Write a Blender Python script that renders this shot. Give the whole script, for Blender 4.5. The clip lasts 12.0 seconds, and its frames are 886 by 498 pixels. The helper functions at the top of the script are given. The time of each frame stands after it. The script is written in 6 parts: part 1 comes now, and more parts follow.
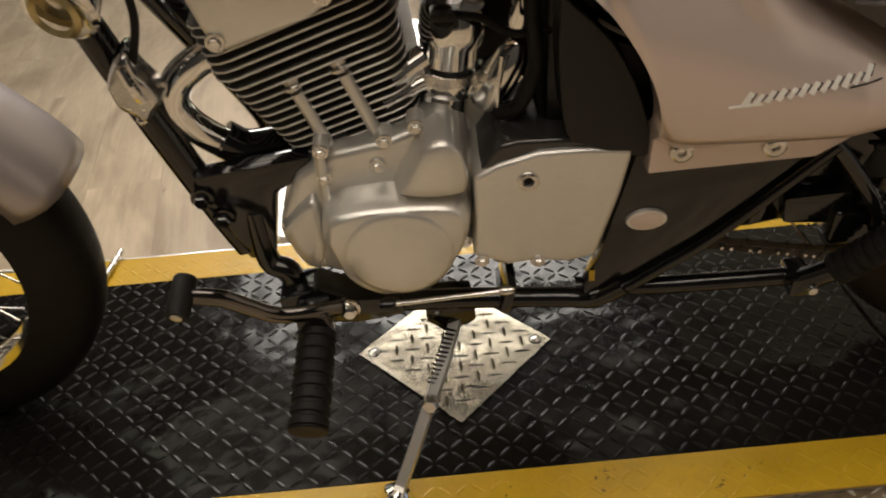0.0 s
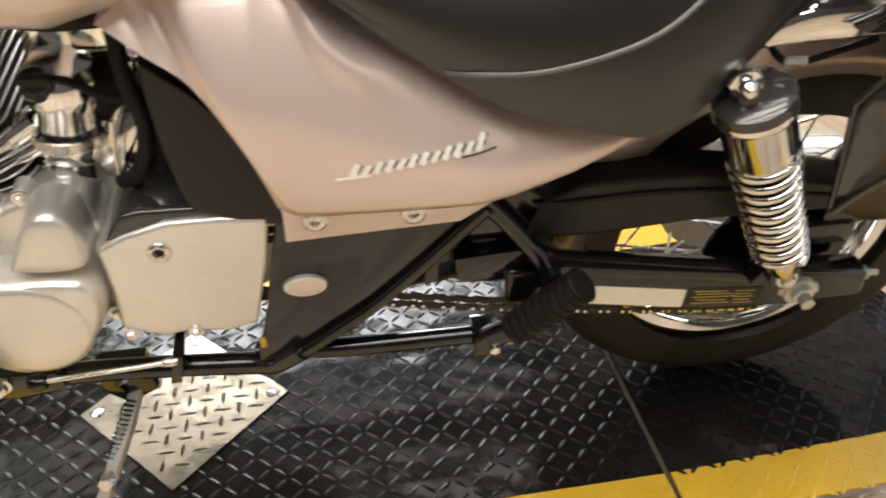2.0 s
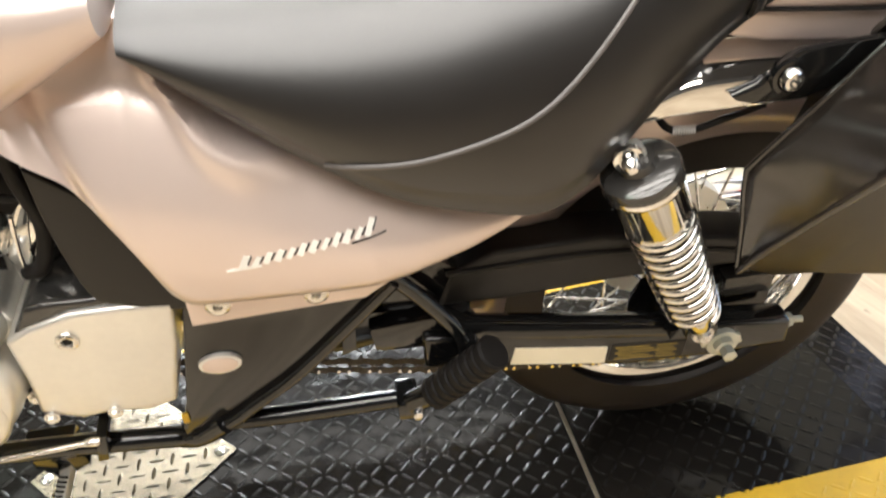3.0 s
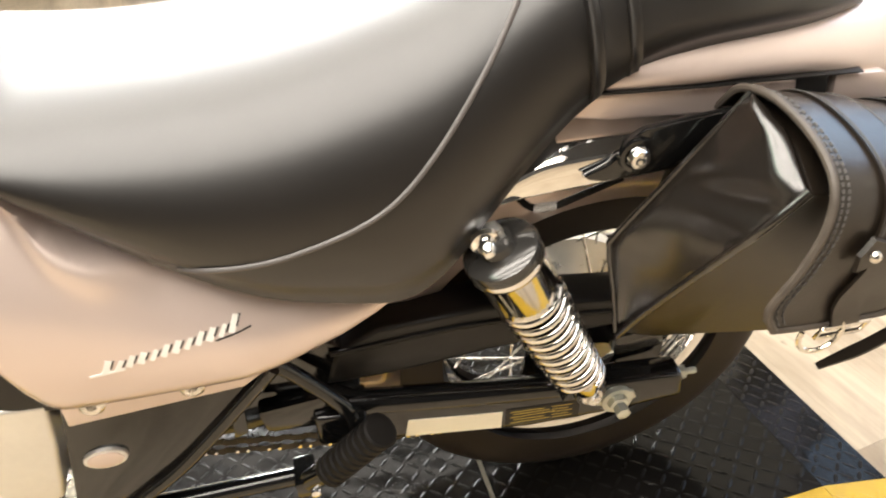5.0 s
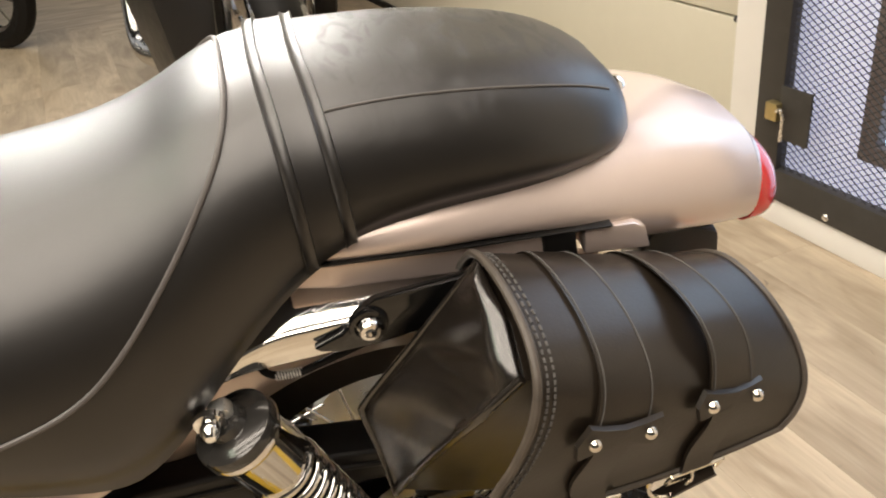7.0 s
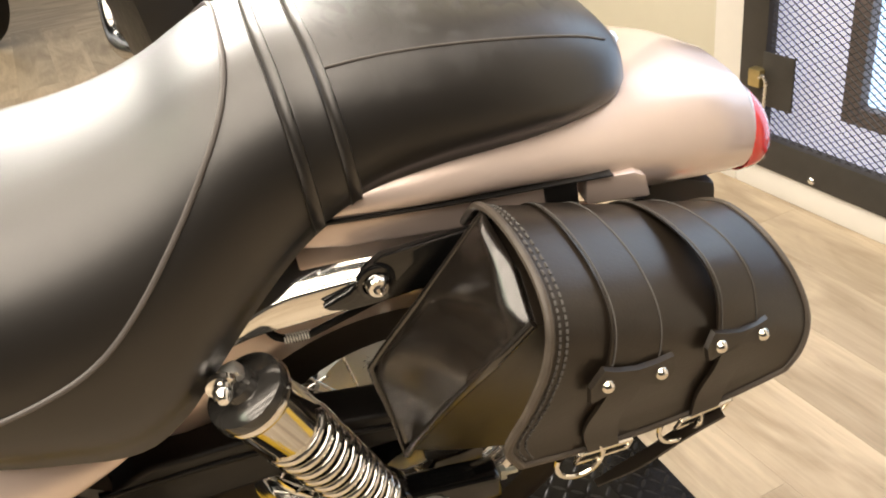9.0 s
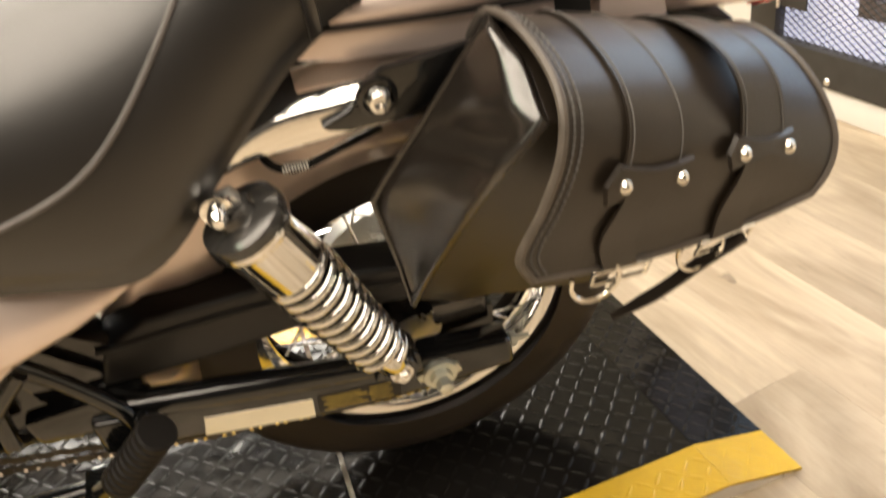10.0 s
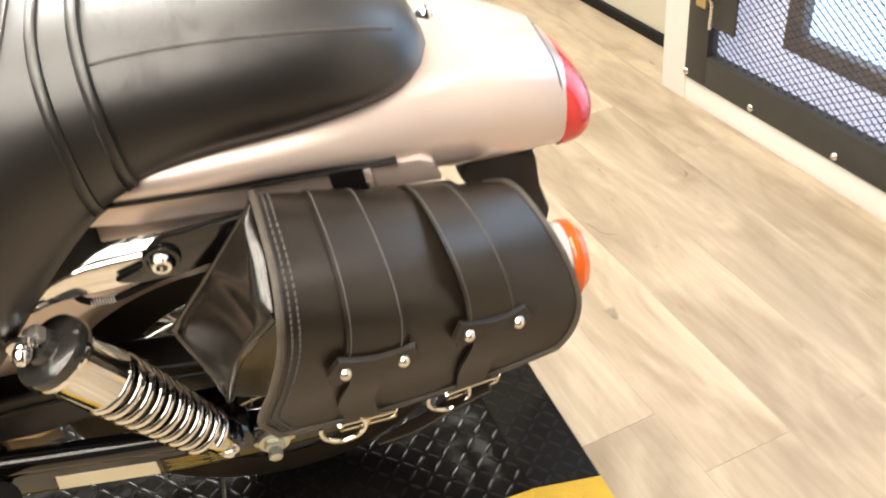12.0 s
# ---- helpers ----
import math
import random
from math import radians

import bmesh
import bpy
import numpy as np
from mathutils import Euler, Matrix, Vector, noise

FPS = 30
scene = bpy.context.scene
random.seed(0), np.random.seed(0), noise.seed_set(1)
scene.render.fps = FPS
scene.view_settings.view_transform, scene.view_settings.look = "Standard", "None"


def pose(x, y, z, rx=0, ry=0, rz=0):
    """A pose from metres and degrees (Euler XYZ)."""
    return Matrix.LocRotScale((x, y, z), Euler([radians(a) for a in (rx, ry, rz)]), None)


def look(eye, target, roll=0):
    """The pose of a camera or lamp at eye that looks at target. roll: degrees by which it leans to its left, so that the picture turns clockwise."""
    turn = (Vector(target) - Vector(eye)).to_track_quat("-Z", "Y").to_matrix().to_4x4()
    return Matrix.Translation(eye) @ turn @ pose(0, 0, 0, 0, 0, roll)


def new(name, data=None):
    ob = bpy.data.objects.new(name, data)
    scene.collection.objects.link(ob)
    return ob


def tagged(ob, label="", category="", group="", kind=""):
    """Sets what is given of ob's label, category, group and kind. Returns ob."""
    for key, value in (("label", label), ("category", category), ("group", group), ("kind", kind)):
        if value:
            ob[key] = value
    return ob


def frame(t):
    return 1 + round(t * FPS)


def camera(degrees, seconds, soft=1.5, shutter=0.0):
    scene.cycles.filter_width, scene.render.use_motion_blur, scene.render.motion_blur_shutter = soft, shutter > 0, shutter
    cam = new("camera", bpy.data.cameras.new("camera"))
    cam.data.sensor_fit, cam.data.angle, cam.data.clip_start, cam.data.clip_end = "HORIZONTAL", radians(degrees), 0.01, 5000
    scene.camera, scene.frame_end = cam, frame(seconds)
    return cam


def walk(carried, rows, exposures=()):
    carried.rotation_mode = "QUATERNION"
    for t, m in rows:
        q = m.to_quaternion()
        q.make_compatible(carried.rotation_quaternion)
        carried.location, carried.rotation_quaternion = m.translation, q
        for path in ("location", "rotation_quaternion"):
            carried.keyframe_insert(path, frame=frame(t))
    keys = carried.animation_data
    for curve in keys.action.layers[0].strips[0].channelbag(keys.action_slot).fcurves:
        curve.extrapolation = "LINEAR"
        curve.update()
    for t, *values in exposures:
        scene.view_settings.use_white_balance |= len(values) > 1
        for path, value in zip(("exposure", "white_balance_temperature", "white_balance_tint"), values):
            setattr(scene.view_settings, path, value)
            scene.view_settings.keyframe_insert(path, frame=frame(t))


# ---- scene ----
cam = camera(55.4, 12.0, 1.9, 0.4)
PATH = [
    (0, (-0.046, -0.184, 0.829), (-0.052, 1.483, -0.276), -4.4),
    (0.5, (-0.017, -0.148, 0.816), (0.057, 1.476, -0.348), -2.0),
    (1, (0.003, -0.094, 0.829), (0.217, 1.458, -0.415), 3.1),
    (1.5, (0.1, -0.105, 0.852), (0.258, 1.518, -0.306), -1.0),
    (2, (0.216, -0.129, 0.845), (0.425, 1.521, -0.266), -1.6),
    (2.5, (0.286, -0.131, 0.863), (0.508, 1.511, -0.257), -3.1),
    (3, (0.318, -0.117, 0.897), (0.512, 1.548, -0.195), -4.2),
    (3.2, (0.324, -0.112, 0.908), (0.519, 1.569, -0.158), -4.6),
    (4.8, (0.397, -0.109, 0.932), (0.659, 1.56, -0.137), -5.6),
    (5, (0.417, -0.11, 0.942), (0.684, 1.568, -0.114), -6.0),
    (5.5, (0.511, -0.106, 0.968), (0.763, 1.567, -0.099), -6.6),
    (6, (0.568, -0.075, 0.997), (0.797, 1.625, -0.032), -7.5),
    (6.5, (0.62, -0.065, 1.009), (0.899, 1.65, 0.018), -7.3),
    (7, (0.638, -0.065, 0.994), (0.986, 1.641, 0.01), -6.3),
    (7.2, (0.641, -0.073, 0.993), (1.016, 1.639, 0.029), -6.4),
    (9, (0.615, -0.077, 0.972), (0.994, 1.61, -0.033), -8.1),
    (9.5, (0.592, -0.081, 0.972), (0.948, 1.62, -0.018), -8.8),
    (10, (0.594, -0.097, 0.861), (0.934, 1.549, -0.224), -9.5),
    (10.5, (0.592, -0.107, 0.798), (0.902, 1.534, -0.302), -9.4),
    (11, (0.631, -0.11, 0.799), (0.939, 1.508, -0.336), -6.6),
    (11.5, (0.768, -0.123, 0.889), (1.0, 1.492, -0.266), -10.9),
    (12, (0.828, -0.118, 1.048), (1.079, 1.428, -0.195), -7.9),
]
EXPOSURE = [(0.0, -1.15, 6200, 13), (0.5, -0.56, 6100, 12), (0.9, -0.38, 5850, 11), (1.5, -0.15, 5750, 12), (2.2, 0.25, 5600, 12), (3.2, 0.58, 5550, 9), (5.0, 0.58, 5800, 10), (6.5, -0.04, 6000, 12), (7.2, -0.13, 6150, 12), (9.5, 0.2, 6350, 12), (10.5, 0.42, 6400, 10), (11.0, 0.5, 6400, 10), (12.0, 0.4, 6000, 10)]
walk(cam, [(t, look(eye, target, roll)) for t, eye, target, roll in PATH], EXPOSURE)

# ---- world and lamps ----
world = bpy.data.worlds.new("world")
scene.world = world
world.use_nodes = True
world.node_tree.nodes["Background"].inputs[0].default_value = (0.75, 0.85, 1.0, 1)
world.node_tree.nodes["Background"].inputs[1].default_value = 0.3


def area(name, eye, target, sx, sy, watts, colour):
    d = bpy.data.lights.new(name, "AREA")
    d.shape, d.size, d.size_y, d.energy, d.color = "RECTANGLE", sx, sy, watts, colour
    ob = new(name, d)
    ob.matrix_world = look(eye, target)
    return ob


WARM, FILL_WHITE = (1.0, 0.865, 0.69), (0.98, 1.0, 0.97)
COOL = (1.0, 0.93, 0.80)
# ceiling tubes over the platform; unseen narrow-spread strips added at the far end to gleam the seat top
for y, watts in ((-1.25, 30), (-0.75, 30), (-0.25, 30), (0.25, 30), (0.75, 33), (1.45, 36), (2.15, 30), (2.9, 24), (3.7, 18)):
    area("tube_lamp", (-0.3, y, 2.95), (-0.3, y, 0), 3.1, 0.26, watts, WARM)
for y in (4.9, 5.3, 5.7, 6.1, 6.5):
    area("strip_lamp", (-0.1, y, 2.95), (0.2, 0.7, 0.8), 3.0, 0.18, 11, COOL).data.spread = radians(56)
# added, unseen overhead fills: near side, green-tinged down the left, and right end
area("ceiling_lamp", (-0.2, -1.9, 2.95), (-0.2, -1.9, 0), 2.3, 0.8, 30, WARM)
area("ceiling_lamp", (-2.1, 1.6, 2.95), (-2.1, 1.6, 0), 0.6, 4.0, 46, (0.95, 1.0, 0.72))
area("ceiling_lamp", (2.5, 0.6, 2.95), (2.5, 0.6, 0), 1.2, 0.6, 17, WARM)
# unseen fill added before the solid far wall, and daylight from the window behind the gate
area("shop_window", (-1.5, 6.9, 1.65), (-1.5, 0.0, 1.2), 5.4, 2.3, 20, FILL_WHITE)
area("window_light", (1.80, 0.93, 0.95), (0.0, 0.35, 0.6), 0.7, 1.2, 1.0, (0.72, 0.85, 1.0))

# ---- materials ----
def material(name, base, rough=0.5, metal=0.0, var=0.12, scale=12.0, bump=0.0, bscale=200.0, coat=0.0, spec=0.5, random=0.0, coat_rough=0.08, rvar=0.25):
    """A surface with wear at two scales in colour and gloss, and a fine relief."""
    m = bpy.data.materials.new(name)
    m.use_nodes = True
    nt = m.node_tree
    b = nt.nodes["Principled BSDF"]
    b.inputs["Metallic"].default_value = metal
    b.inputs["Coat Weight"].default_value = coat
    b.inputs["Coat Roughness"].default_value = coat_rough
    b.inputs["Specular IOR Level"].default_value = spec
    tc = nt.nodes.new("ShaderNodeTexCoord")
    n1 = nt.nodes.new("ShaderNodeTexNoise")
    n1.inputs["Scale"].default_value, n1.inputs["Detail"].default_value = scale, 6
    n2 = nt.nodes.new("ShaderNodeTexNoise")
    n2.inputs["Scale"].default_value, n2.inputs["Detail"].default_value = scale * 9, 4
    nt.links.new(tc.outputs["Object"], n1.inputs["Vector"])
    nt.links.new(tc.outputs["Object"], n2.inputs["Vector"])
    add = nt.nodes.new("ShaderNodeMath")
    add.operation = "MULTIPLY_ADD"
    add.inputs[1].default_value = 0.35
    nt.links.new(n2.outputs["Fac"], add.inputs[0])
    nt.links.new(n1.outputs["Fac"], add.inputs[2])
    ramp = nt.nodes.new("ShaderNodeMapRange")
    ramp.inputs["From Min"].default_value, ramp.inputs["From Max"].default_value = 0.25, 1.1
    ramp.inputs["To Min"].default_value, ramp.inputs["To Max"].default_value = 1 - var, 1 + var
    nt.links.new(add.outputs[0], ramp.inputs["Value"])
    mul = nt.nodes.new("ShaderNodeMix")
    mul.data_type, mul.blend_type = "RGBA", "MULTIPLY"
    mul.inputs["Factor"].default_value = 1.0
    mul.inputs["A"].default_value = (*base, 1)
    nt.links.new(ramp.outputs[0], mul.inputs["B"])
    out = mul.outputs["Result"]
    if random:
        oi = nt.nodes.new("ShaderNodeObjectInfo")
        rr = nt.nodes.new("ShaderNodeMapRange")
        rr.inputs["To Min"].default_value, rr.inputs["To Max"].default_value = 1 - random, 1 + random
        nt.links.new(oi.outputs["Random"], rr.inputs["Value"])
        m2 = nt.nodes.new("ShaderNodeMix")
        m2.data_type, m2.blend_type = "RGBA", "MULTIPLY"
        m2.inputs["Factor"].default_value = 1.0
        nt.links.new(out, m2.inputs["A"])
        nt.links.new(rr.outputs[0], m2.inputs["B"])
        out = m2.outputs["Result"]
    nt.links.new(out, b.inputs["Base Color"])
    rg = nt.nodes.new("ShaderNodeMapRange")
    rg.inputs["From Min"].default_value, rg.inputs["From Max"].default_value = 0.25, 1.1
    rg.inputs["To Min"].default_value, rg.inputs["To Max"].default_value = max(0.02, rough - rvar * rough), min(1, rough + rvar * rough)
    nt.links.new(add.outputs[0], rg.inputs["Value"])
    nt.links.new(rg.outputs[0], b.inputs["Roughness"])
    if bump:
        n3 = nt.nodes.new("ShaderNodeTexNoise")
        n3.inputs["Scale"].default_value, n3.inputs["Detail"].default_value = bscale, 3
        nt.links.new(tc.outputs["Object"], n3.inputs["Vector"])
        bp = nt.nodes.new("ShaderNodeBump")
        bp.inputs["Strength"].default_value, bp.inputs["Distance"].default_value = bump, 0.001
        nt.links.new(n3.outputs["Fac"], bp.inputs["Height"])
        nt.links.new(bp.outputs[0], b.inputs["Normal"])
    return m


CHAMPAGNE = material("champagne_paint", (0.72, 0.60, 0.54), 0.34, 0.45, 0.03, 2.2, coat=1.0, coat_rough=0.05, rvar=0.05)
GREYPAINT = material("grey_paint", (0.40, 0.355, 0.335), 0.32, 0.4, 0.04, 6, coat=0.5)
ALU = material("cast_aluminium", (0.76, 0.745, 0.70), 0.34, 0.7, 0.10, 14, 0.15, 700, rvar=0.12)
ALU2 = material("bare_aluminium", (0.74, 0.73, 0.70), 0.30, 0.75, 0.12, 25, 0.2, 500)
CHROME = material("chrome", (0.86, 0.85, 0.83), 0.07, 1.0, 0.04, 20)
STEEL = material("zinc_steel", (0.76, 0.74, 0.70), 0.26, 0.95, 0.12, 60, 0.1, 400)
BLACK = material("black_paint", (0.006, 0.006, 0.006), 0.11, 0.0, 0.3, 20, coat=0.4)
SATIN = material("satin_black_plastic", (0.008, 0.0074, 0.007), 0.42, 0.0, 0.25, 30, 0.2, 900, spec=0.4)
RUBBER = material("rubber", (0.007, 0.006, 0.0055), 0.6, 0.0, 0.3, 40, 0.3, 600, spec=0.25)
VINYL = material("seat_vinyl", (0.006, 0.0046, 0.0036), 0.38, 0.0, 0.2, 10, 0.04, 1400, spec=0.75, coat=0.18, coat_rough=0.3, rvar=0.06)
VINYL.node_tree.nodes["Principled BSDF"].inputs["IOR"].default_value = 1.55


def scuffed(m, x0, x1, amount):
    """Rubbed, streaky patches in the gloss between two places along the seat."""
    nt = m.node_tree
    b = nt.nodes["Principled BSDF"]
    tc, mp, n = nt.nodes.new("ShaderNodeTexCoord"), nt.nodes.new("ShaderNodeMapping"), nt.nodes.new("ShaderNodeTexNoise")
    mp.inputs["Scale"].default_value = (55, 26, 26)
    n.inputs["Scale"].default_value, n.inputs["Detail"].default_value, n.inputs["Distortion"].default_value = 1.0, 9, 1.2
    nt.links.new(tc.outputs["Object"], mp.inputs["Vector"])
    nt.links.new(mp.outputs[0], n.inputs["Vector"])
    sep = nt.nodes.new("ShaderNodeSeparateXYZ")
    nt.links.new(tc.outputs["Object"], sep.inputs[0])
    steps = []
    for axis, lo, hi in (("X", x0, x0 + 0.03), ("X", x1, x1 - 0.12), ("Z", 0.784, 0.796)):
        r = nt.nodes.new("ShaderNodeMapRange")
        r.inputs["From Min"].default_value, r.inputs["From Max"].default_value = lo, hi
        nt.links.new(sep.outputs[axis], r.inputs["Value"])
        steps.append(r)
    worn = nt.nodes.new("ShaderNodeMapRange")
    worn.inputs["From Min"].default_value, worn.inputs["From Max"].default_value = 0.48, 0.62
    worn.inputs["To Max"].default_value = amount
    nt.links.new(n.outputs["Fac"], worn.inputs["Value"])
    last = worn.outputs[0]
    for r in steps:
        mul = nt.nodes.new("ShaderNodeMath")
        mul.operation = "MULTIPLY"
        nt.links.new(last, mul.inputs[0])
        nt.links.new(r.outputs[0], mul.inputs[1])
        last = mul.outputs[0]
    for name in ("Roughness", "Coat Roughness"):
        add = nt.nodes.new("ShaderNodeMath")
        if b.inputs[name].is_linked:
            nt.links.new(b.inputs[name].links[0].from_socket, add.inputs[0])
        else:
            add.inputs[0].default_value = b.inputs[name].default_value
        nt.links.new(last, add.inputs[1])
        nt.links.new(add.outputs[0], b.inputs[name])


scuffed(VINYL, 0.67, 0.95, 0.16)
LEATHER = material("black_leather", (0.018, 0.0135, 0.0095), 0.33, 0.0, 0.3, 16, 0.16, 520, spec=0.5, coat=0.06, coat_rough=0.2, rvar=0.15)
SOFTLEATHER = material("smooth_black_leather", (0.012, 0.0095, 0.0075), 0.24, 0.0, 0.25, 14, 0.06, 520, spec=1.0, coat=0.3, coat_rough=0.2, rvar=0.08)
WORN = material("worn_leather_edge", (0.075, 0.062, 0.05), 0.5, 0.0, 0.4, 60, 0.2, 500)
LEVER = material("dark_chrome_lever", (0.16, 0.15, 0.14), 0.12, 1.0, 0.2, 40)
THREAD = material("thread", (0.10, 0.095, 0.09), 0.8, 0, 0.1, 60)
RED = material("red_lens", (0.75, 0.025, 0.02), 0.12, 0.0, 0.08, 30, coat=0.5)
ORANGE = material("orange_lens", (0.9, 0.16, 0.02), 0.15, 0.0, 0.08, 30, coat=0.5)
TREAD = material("dark_tread_plate", (0.0085, 0.0075, 0.0065), 0.13, 0.0, 0.35, 9, 0.05, 160, spec=0.13)


def warped(m, scale, depth):
    """A slow unevenness of the sheet under its fine relief."""
    nt = m.node_tree
    b = nt.nodes["Principled BSDF"]
    tc, n, bp = nt.nodes.new("ShaderNodeTexCoord"), nt.nodes.new("ShaderNodeTexNoise"), nt.nodes.new("ShaderNodeBump")
    n.inputs["Scale"].default_value, n.inputs["Detail"].default_value = scale, 2
    bp.inputs["Strength"].default_value, bp.inputs["Distance"].default_value = 1.0, depth
    nt.links.new(tc.outputs["Object"], n.inputs["Vector"])
    nt.links.new(n.outputs["Fac"], bp.inputs["Height"])
    if b.inputs["Normal"].is_linked:
        nt.links.new(b.inputs["Normal"].links[0].from_socket, bp.inputs["Normal"])
    nt.links.new(bp.outputs[0], b.inputs["Normal"])


warped(TREAD, 8, 0.006)
TREADBAR = material("worn_tread_bar", (0.008, 0.007, 0.006), 0.30, 0.0, 0.3, 20, 0.1, 300, spec=0.12)
TYRE = material("brown_tyre", (0.034, 0.027, 0.021), 0.6, 0.0, 0.3, 14, 0.3, 500, spec=0.4)
YELLOW = material("yellow_paint", (0.52, 0.325, 0.010), 0.36, 0.0, 0.22, 14, 0.10, 200)


def chipped(m, scale, low, high, bare):
    """Small chips and rubs that show what lies under the paint."""
    nt = m.node_tree
    b = nt.nodes["Principled BSDF"]
    tc, n, big, r, mul, mx = (nt.nodes.new("ShaderNode" + k) for k in ("TexCoord", "TexNoise", "TexNoise", "MapRange", "Math", "Mix"))
    n.inputs["Scale"].default_value, n.inputs["Detail"].default_value = scale, 4
    big.inputs["Scale"].default_value = scale / 9
    for q in (n, big):
        nt.links.new(tc.outputs["Object"], q.inputs["Vector"])
    mul.operation = "MULTIPLY"
    nt.links.new(n.outputs["Fac"], mul.inputs[0])
    nt.links.new(big.outputs["Fac"], mul.inputs[1])
    r.inputs["From Min"].default_value, r.inputs["From Max"].default_value = low, high
    nt.links.new(mul.outputs[0], r.inputs["Value"])
    mx.data_type = "RGBA"
    nt.links.new(r.outputs[0], mx.inputs["Factor"])
    nt.links.new(b.inputs["Base Color"].links[0].from_socket, mx.inputs["A"])
    mx.inputs["B"].default_value = (*bare, 1)
    nt.links.new(mx.outputs["Result"], b.inputs["Base Color"])


chipped(YELLOW, 95, 0.41, 0.47, (0.07, 0.035, 0.012))
CREAM = material("cream_panel", (0.62, 0.59, 0.48), 0.5, 0, 0.05, 3, 0.05, 120)
WHITE = material("white_trim", (0.80, 0.78, 0.74), 0.45, 0, 0.04, 5)
LABEL = material("foil_label", (0.84, 0.78, 0.60), 0.4, 0.0, 0.05, 30)
LETTER = material("silver_lettering", (0.92, 0.90, 0.84), 0.35, 0.0, 0.05, 50)


def plank_material():
    m = bpy.data.materials.new("oak_plank")
    m.use_nodes = True
    nt = m.node_tree
    b = nt.nodes["Principled BSDF"]
    tc, oi = nt.nodes.new("ShaderNodeTexCoord"), nt.nodes.new("ShaderNodeObjectInfo")
    off = nt.nodes.new("ShaderNodeVectorMath")
    off.operation = "MULTIPLY_ADD"
    comb = nt.nodes.new("ShaderNodeCombineXYZ")
    for i in range(3):
        nt.links.new(oi.outputs["Random"], comb.inputs[i])
    nt.links.new(comb.outputs[0], off.inputs[0])
    off.inputs[1].default_value = (37, 53, 11)
    nt.links.new(tc.outputs["Object"], off.inputs[2])

    def layer(sx, sy, detail, rough, dist):
        mp = nt.nodes.new("ShaderNodeMapping")
        mp.inputs["Scale"].default_value = (sx, sy, 1)
        n = nt.nodes.new("ShaderNodeTexNoise")
        n.inputs["Scale"].default_value, n.inputs["Detail"].default_value = 1.0, detail
        n.inputs["Roughness"].default_value, n.inputs["Distortion"].default_value = rough, dist
        nt.links.new(off.outputs[0], mp.inputs["Vector"])
        nt.links.new(mp.outputs[0], n.inputs["Vector"])
        return n
    grain, broad, knots = layer(5, 95, 6, 0.65, 0.8), layer(3.2, 10, 4, 0.55, 0.9), layer(14, 30, 2, 0.5, 1.0)
    r1 = nt.nodes.new("ShaderNodeValToRGB")
    r1.color_ramp.elements[0].position, r1.color_ramp.elements[0].color = 0.25, (0.27, 0.205, 0.135, 1)
    r1.color_ramp.elements[1].position, r1.color_ramp.elements[1].color = 0.66, (0.50, 0.41, 0.295, 1)
    nt.links.new(broad.outputs["Fac"], r1.inputs["Fac"])
    r2 = nt.nodes.new("ShaderNodeMapRange")
    r2.inputs["From Min"].default_value, r2.inputs["From Max"].default_value = 0.3, 0.7
    r2.inputs["To Min"].default_value, r2.inputs["To Max"].default_value = 0.86, 1.08
    nt.links.new(grain.outputs["Fac"], r2.inputs["Value"])
    r3 = nt.nodes.new("ShaderNodeMapRange")
    r3.inputs["From Min"].default_value, r3.inputs["From Max"].default_value = 0.70, 0.80
    r3.inputs["To Min"].default_value, r3.inputs["To Max"].default_value = 1.0, 0.55
    nt.links.new(knots.outputs["Fac"], r3.inputs["Value"])
    tone = nt.nodes.new("ShaderNodeMapRange")
    tone.inputs["To Min"].default_value, tone.inputs["To Max"].default_value = 0.88, 1.1
    nt.links.new(oi.outputs["Random"], tone.inputs["Value"])
    last = r1.outputs["Color"]
    for f in (r2, r3, tone):
        mx = nt.nodes.new("ShaderNodeMix")
        mx.data_type, mx.blend_type = "RGBA", "MULTIPLY"
        mx.inputs["Factor"].default_value = 1.0
        nt.links.new(last, mx.inputs["A"])
        nt.links.new(f.outputs[0], mx.inputs["B"])
        last = mx.outputs["Result"]
    nt.links.new(last, b.inputs["Base Color"])
    b.inputs["Roughness"].default_value = 0.45
    bp = nt.nodes.new("ShaderNodeBump")
    bp.inputs["Strength"].default_value, bp.inputs["Distance"].default_value = 0.15, 0.001
    nt.links.new(grain.outputs["Fac"], bp.inputs["Height"])
    nt.links.new(bp.outputs[0], b.inputs["Normal"])
    return m


PLANK = plank_material()

CHAINMAT = material("oily_chain", (0.06, 0.055, 0.05), 0.4, 0.7, 0.4, 90)
PIPING = material("vinyl_piping", (0.11, 0.10, 0.095), 0.4, 0, 0.1, 40)
DARKLETTER = material("dark_lettering", (0.06, 0.055, 0.05), 0.4)
GREYCAST = material("grey_casting", (0.17, 0.155, 0.135), 0.45, 0.5, 0.15, 20, 0.3, 600)
FINS = material("machined_fin", (0.68, 0.67, 0.63), 0.32, 0.5, 0.10, 30, 0.2, 500)
POLISHED = material("polished_alloy", (0.90, 0.90, 0.88), 0.11, 1.0, 0.10, 30)
DARKCHROME = material("dark_chrome", (0.62, 0.61, 0.60), 0.12, 1.0, 0.35, 50, 0.9, 120)
ZINC = material("zinc_plate", (0.62, 0.63, 0.55), 0.35, 0.75, 0.12, 60)
NICKEL = material("nickel", (0.80, 0.77, 0.70), 0.16, 1.0, 0.06, 60)
PRINT = material("yellow_print", (0.45, 0.33, 0.06), 0.6)
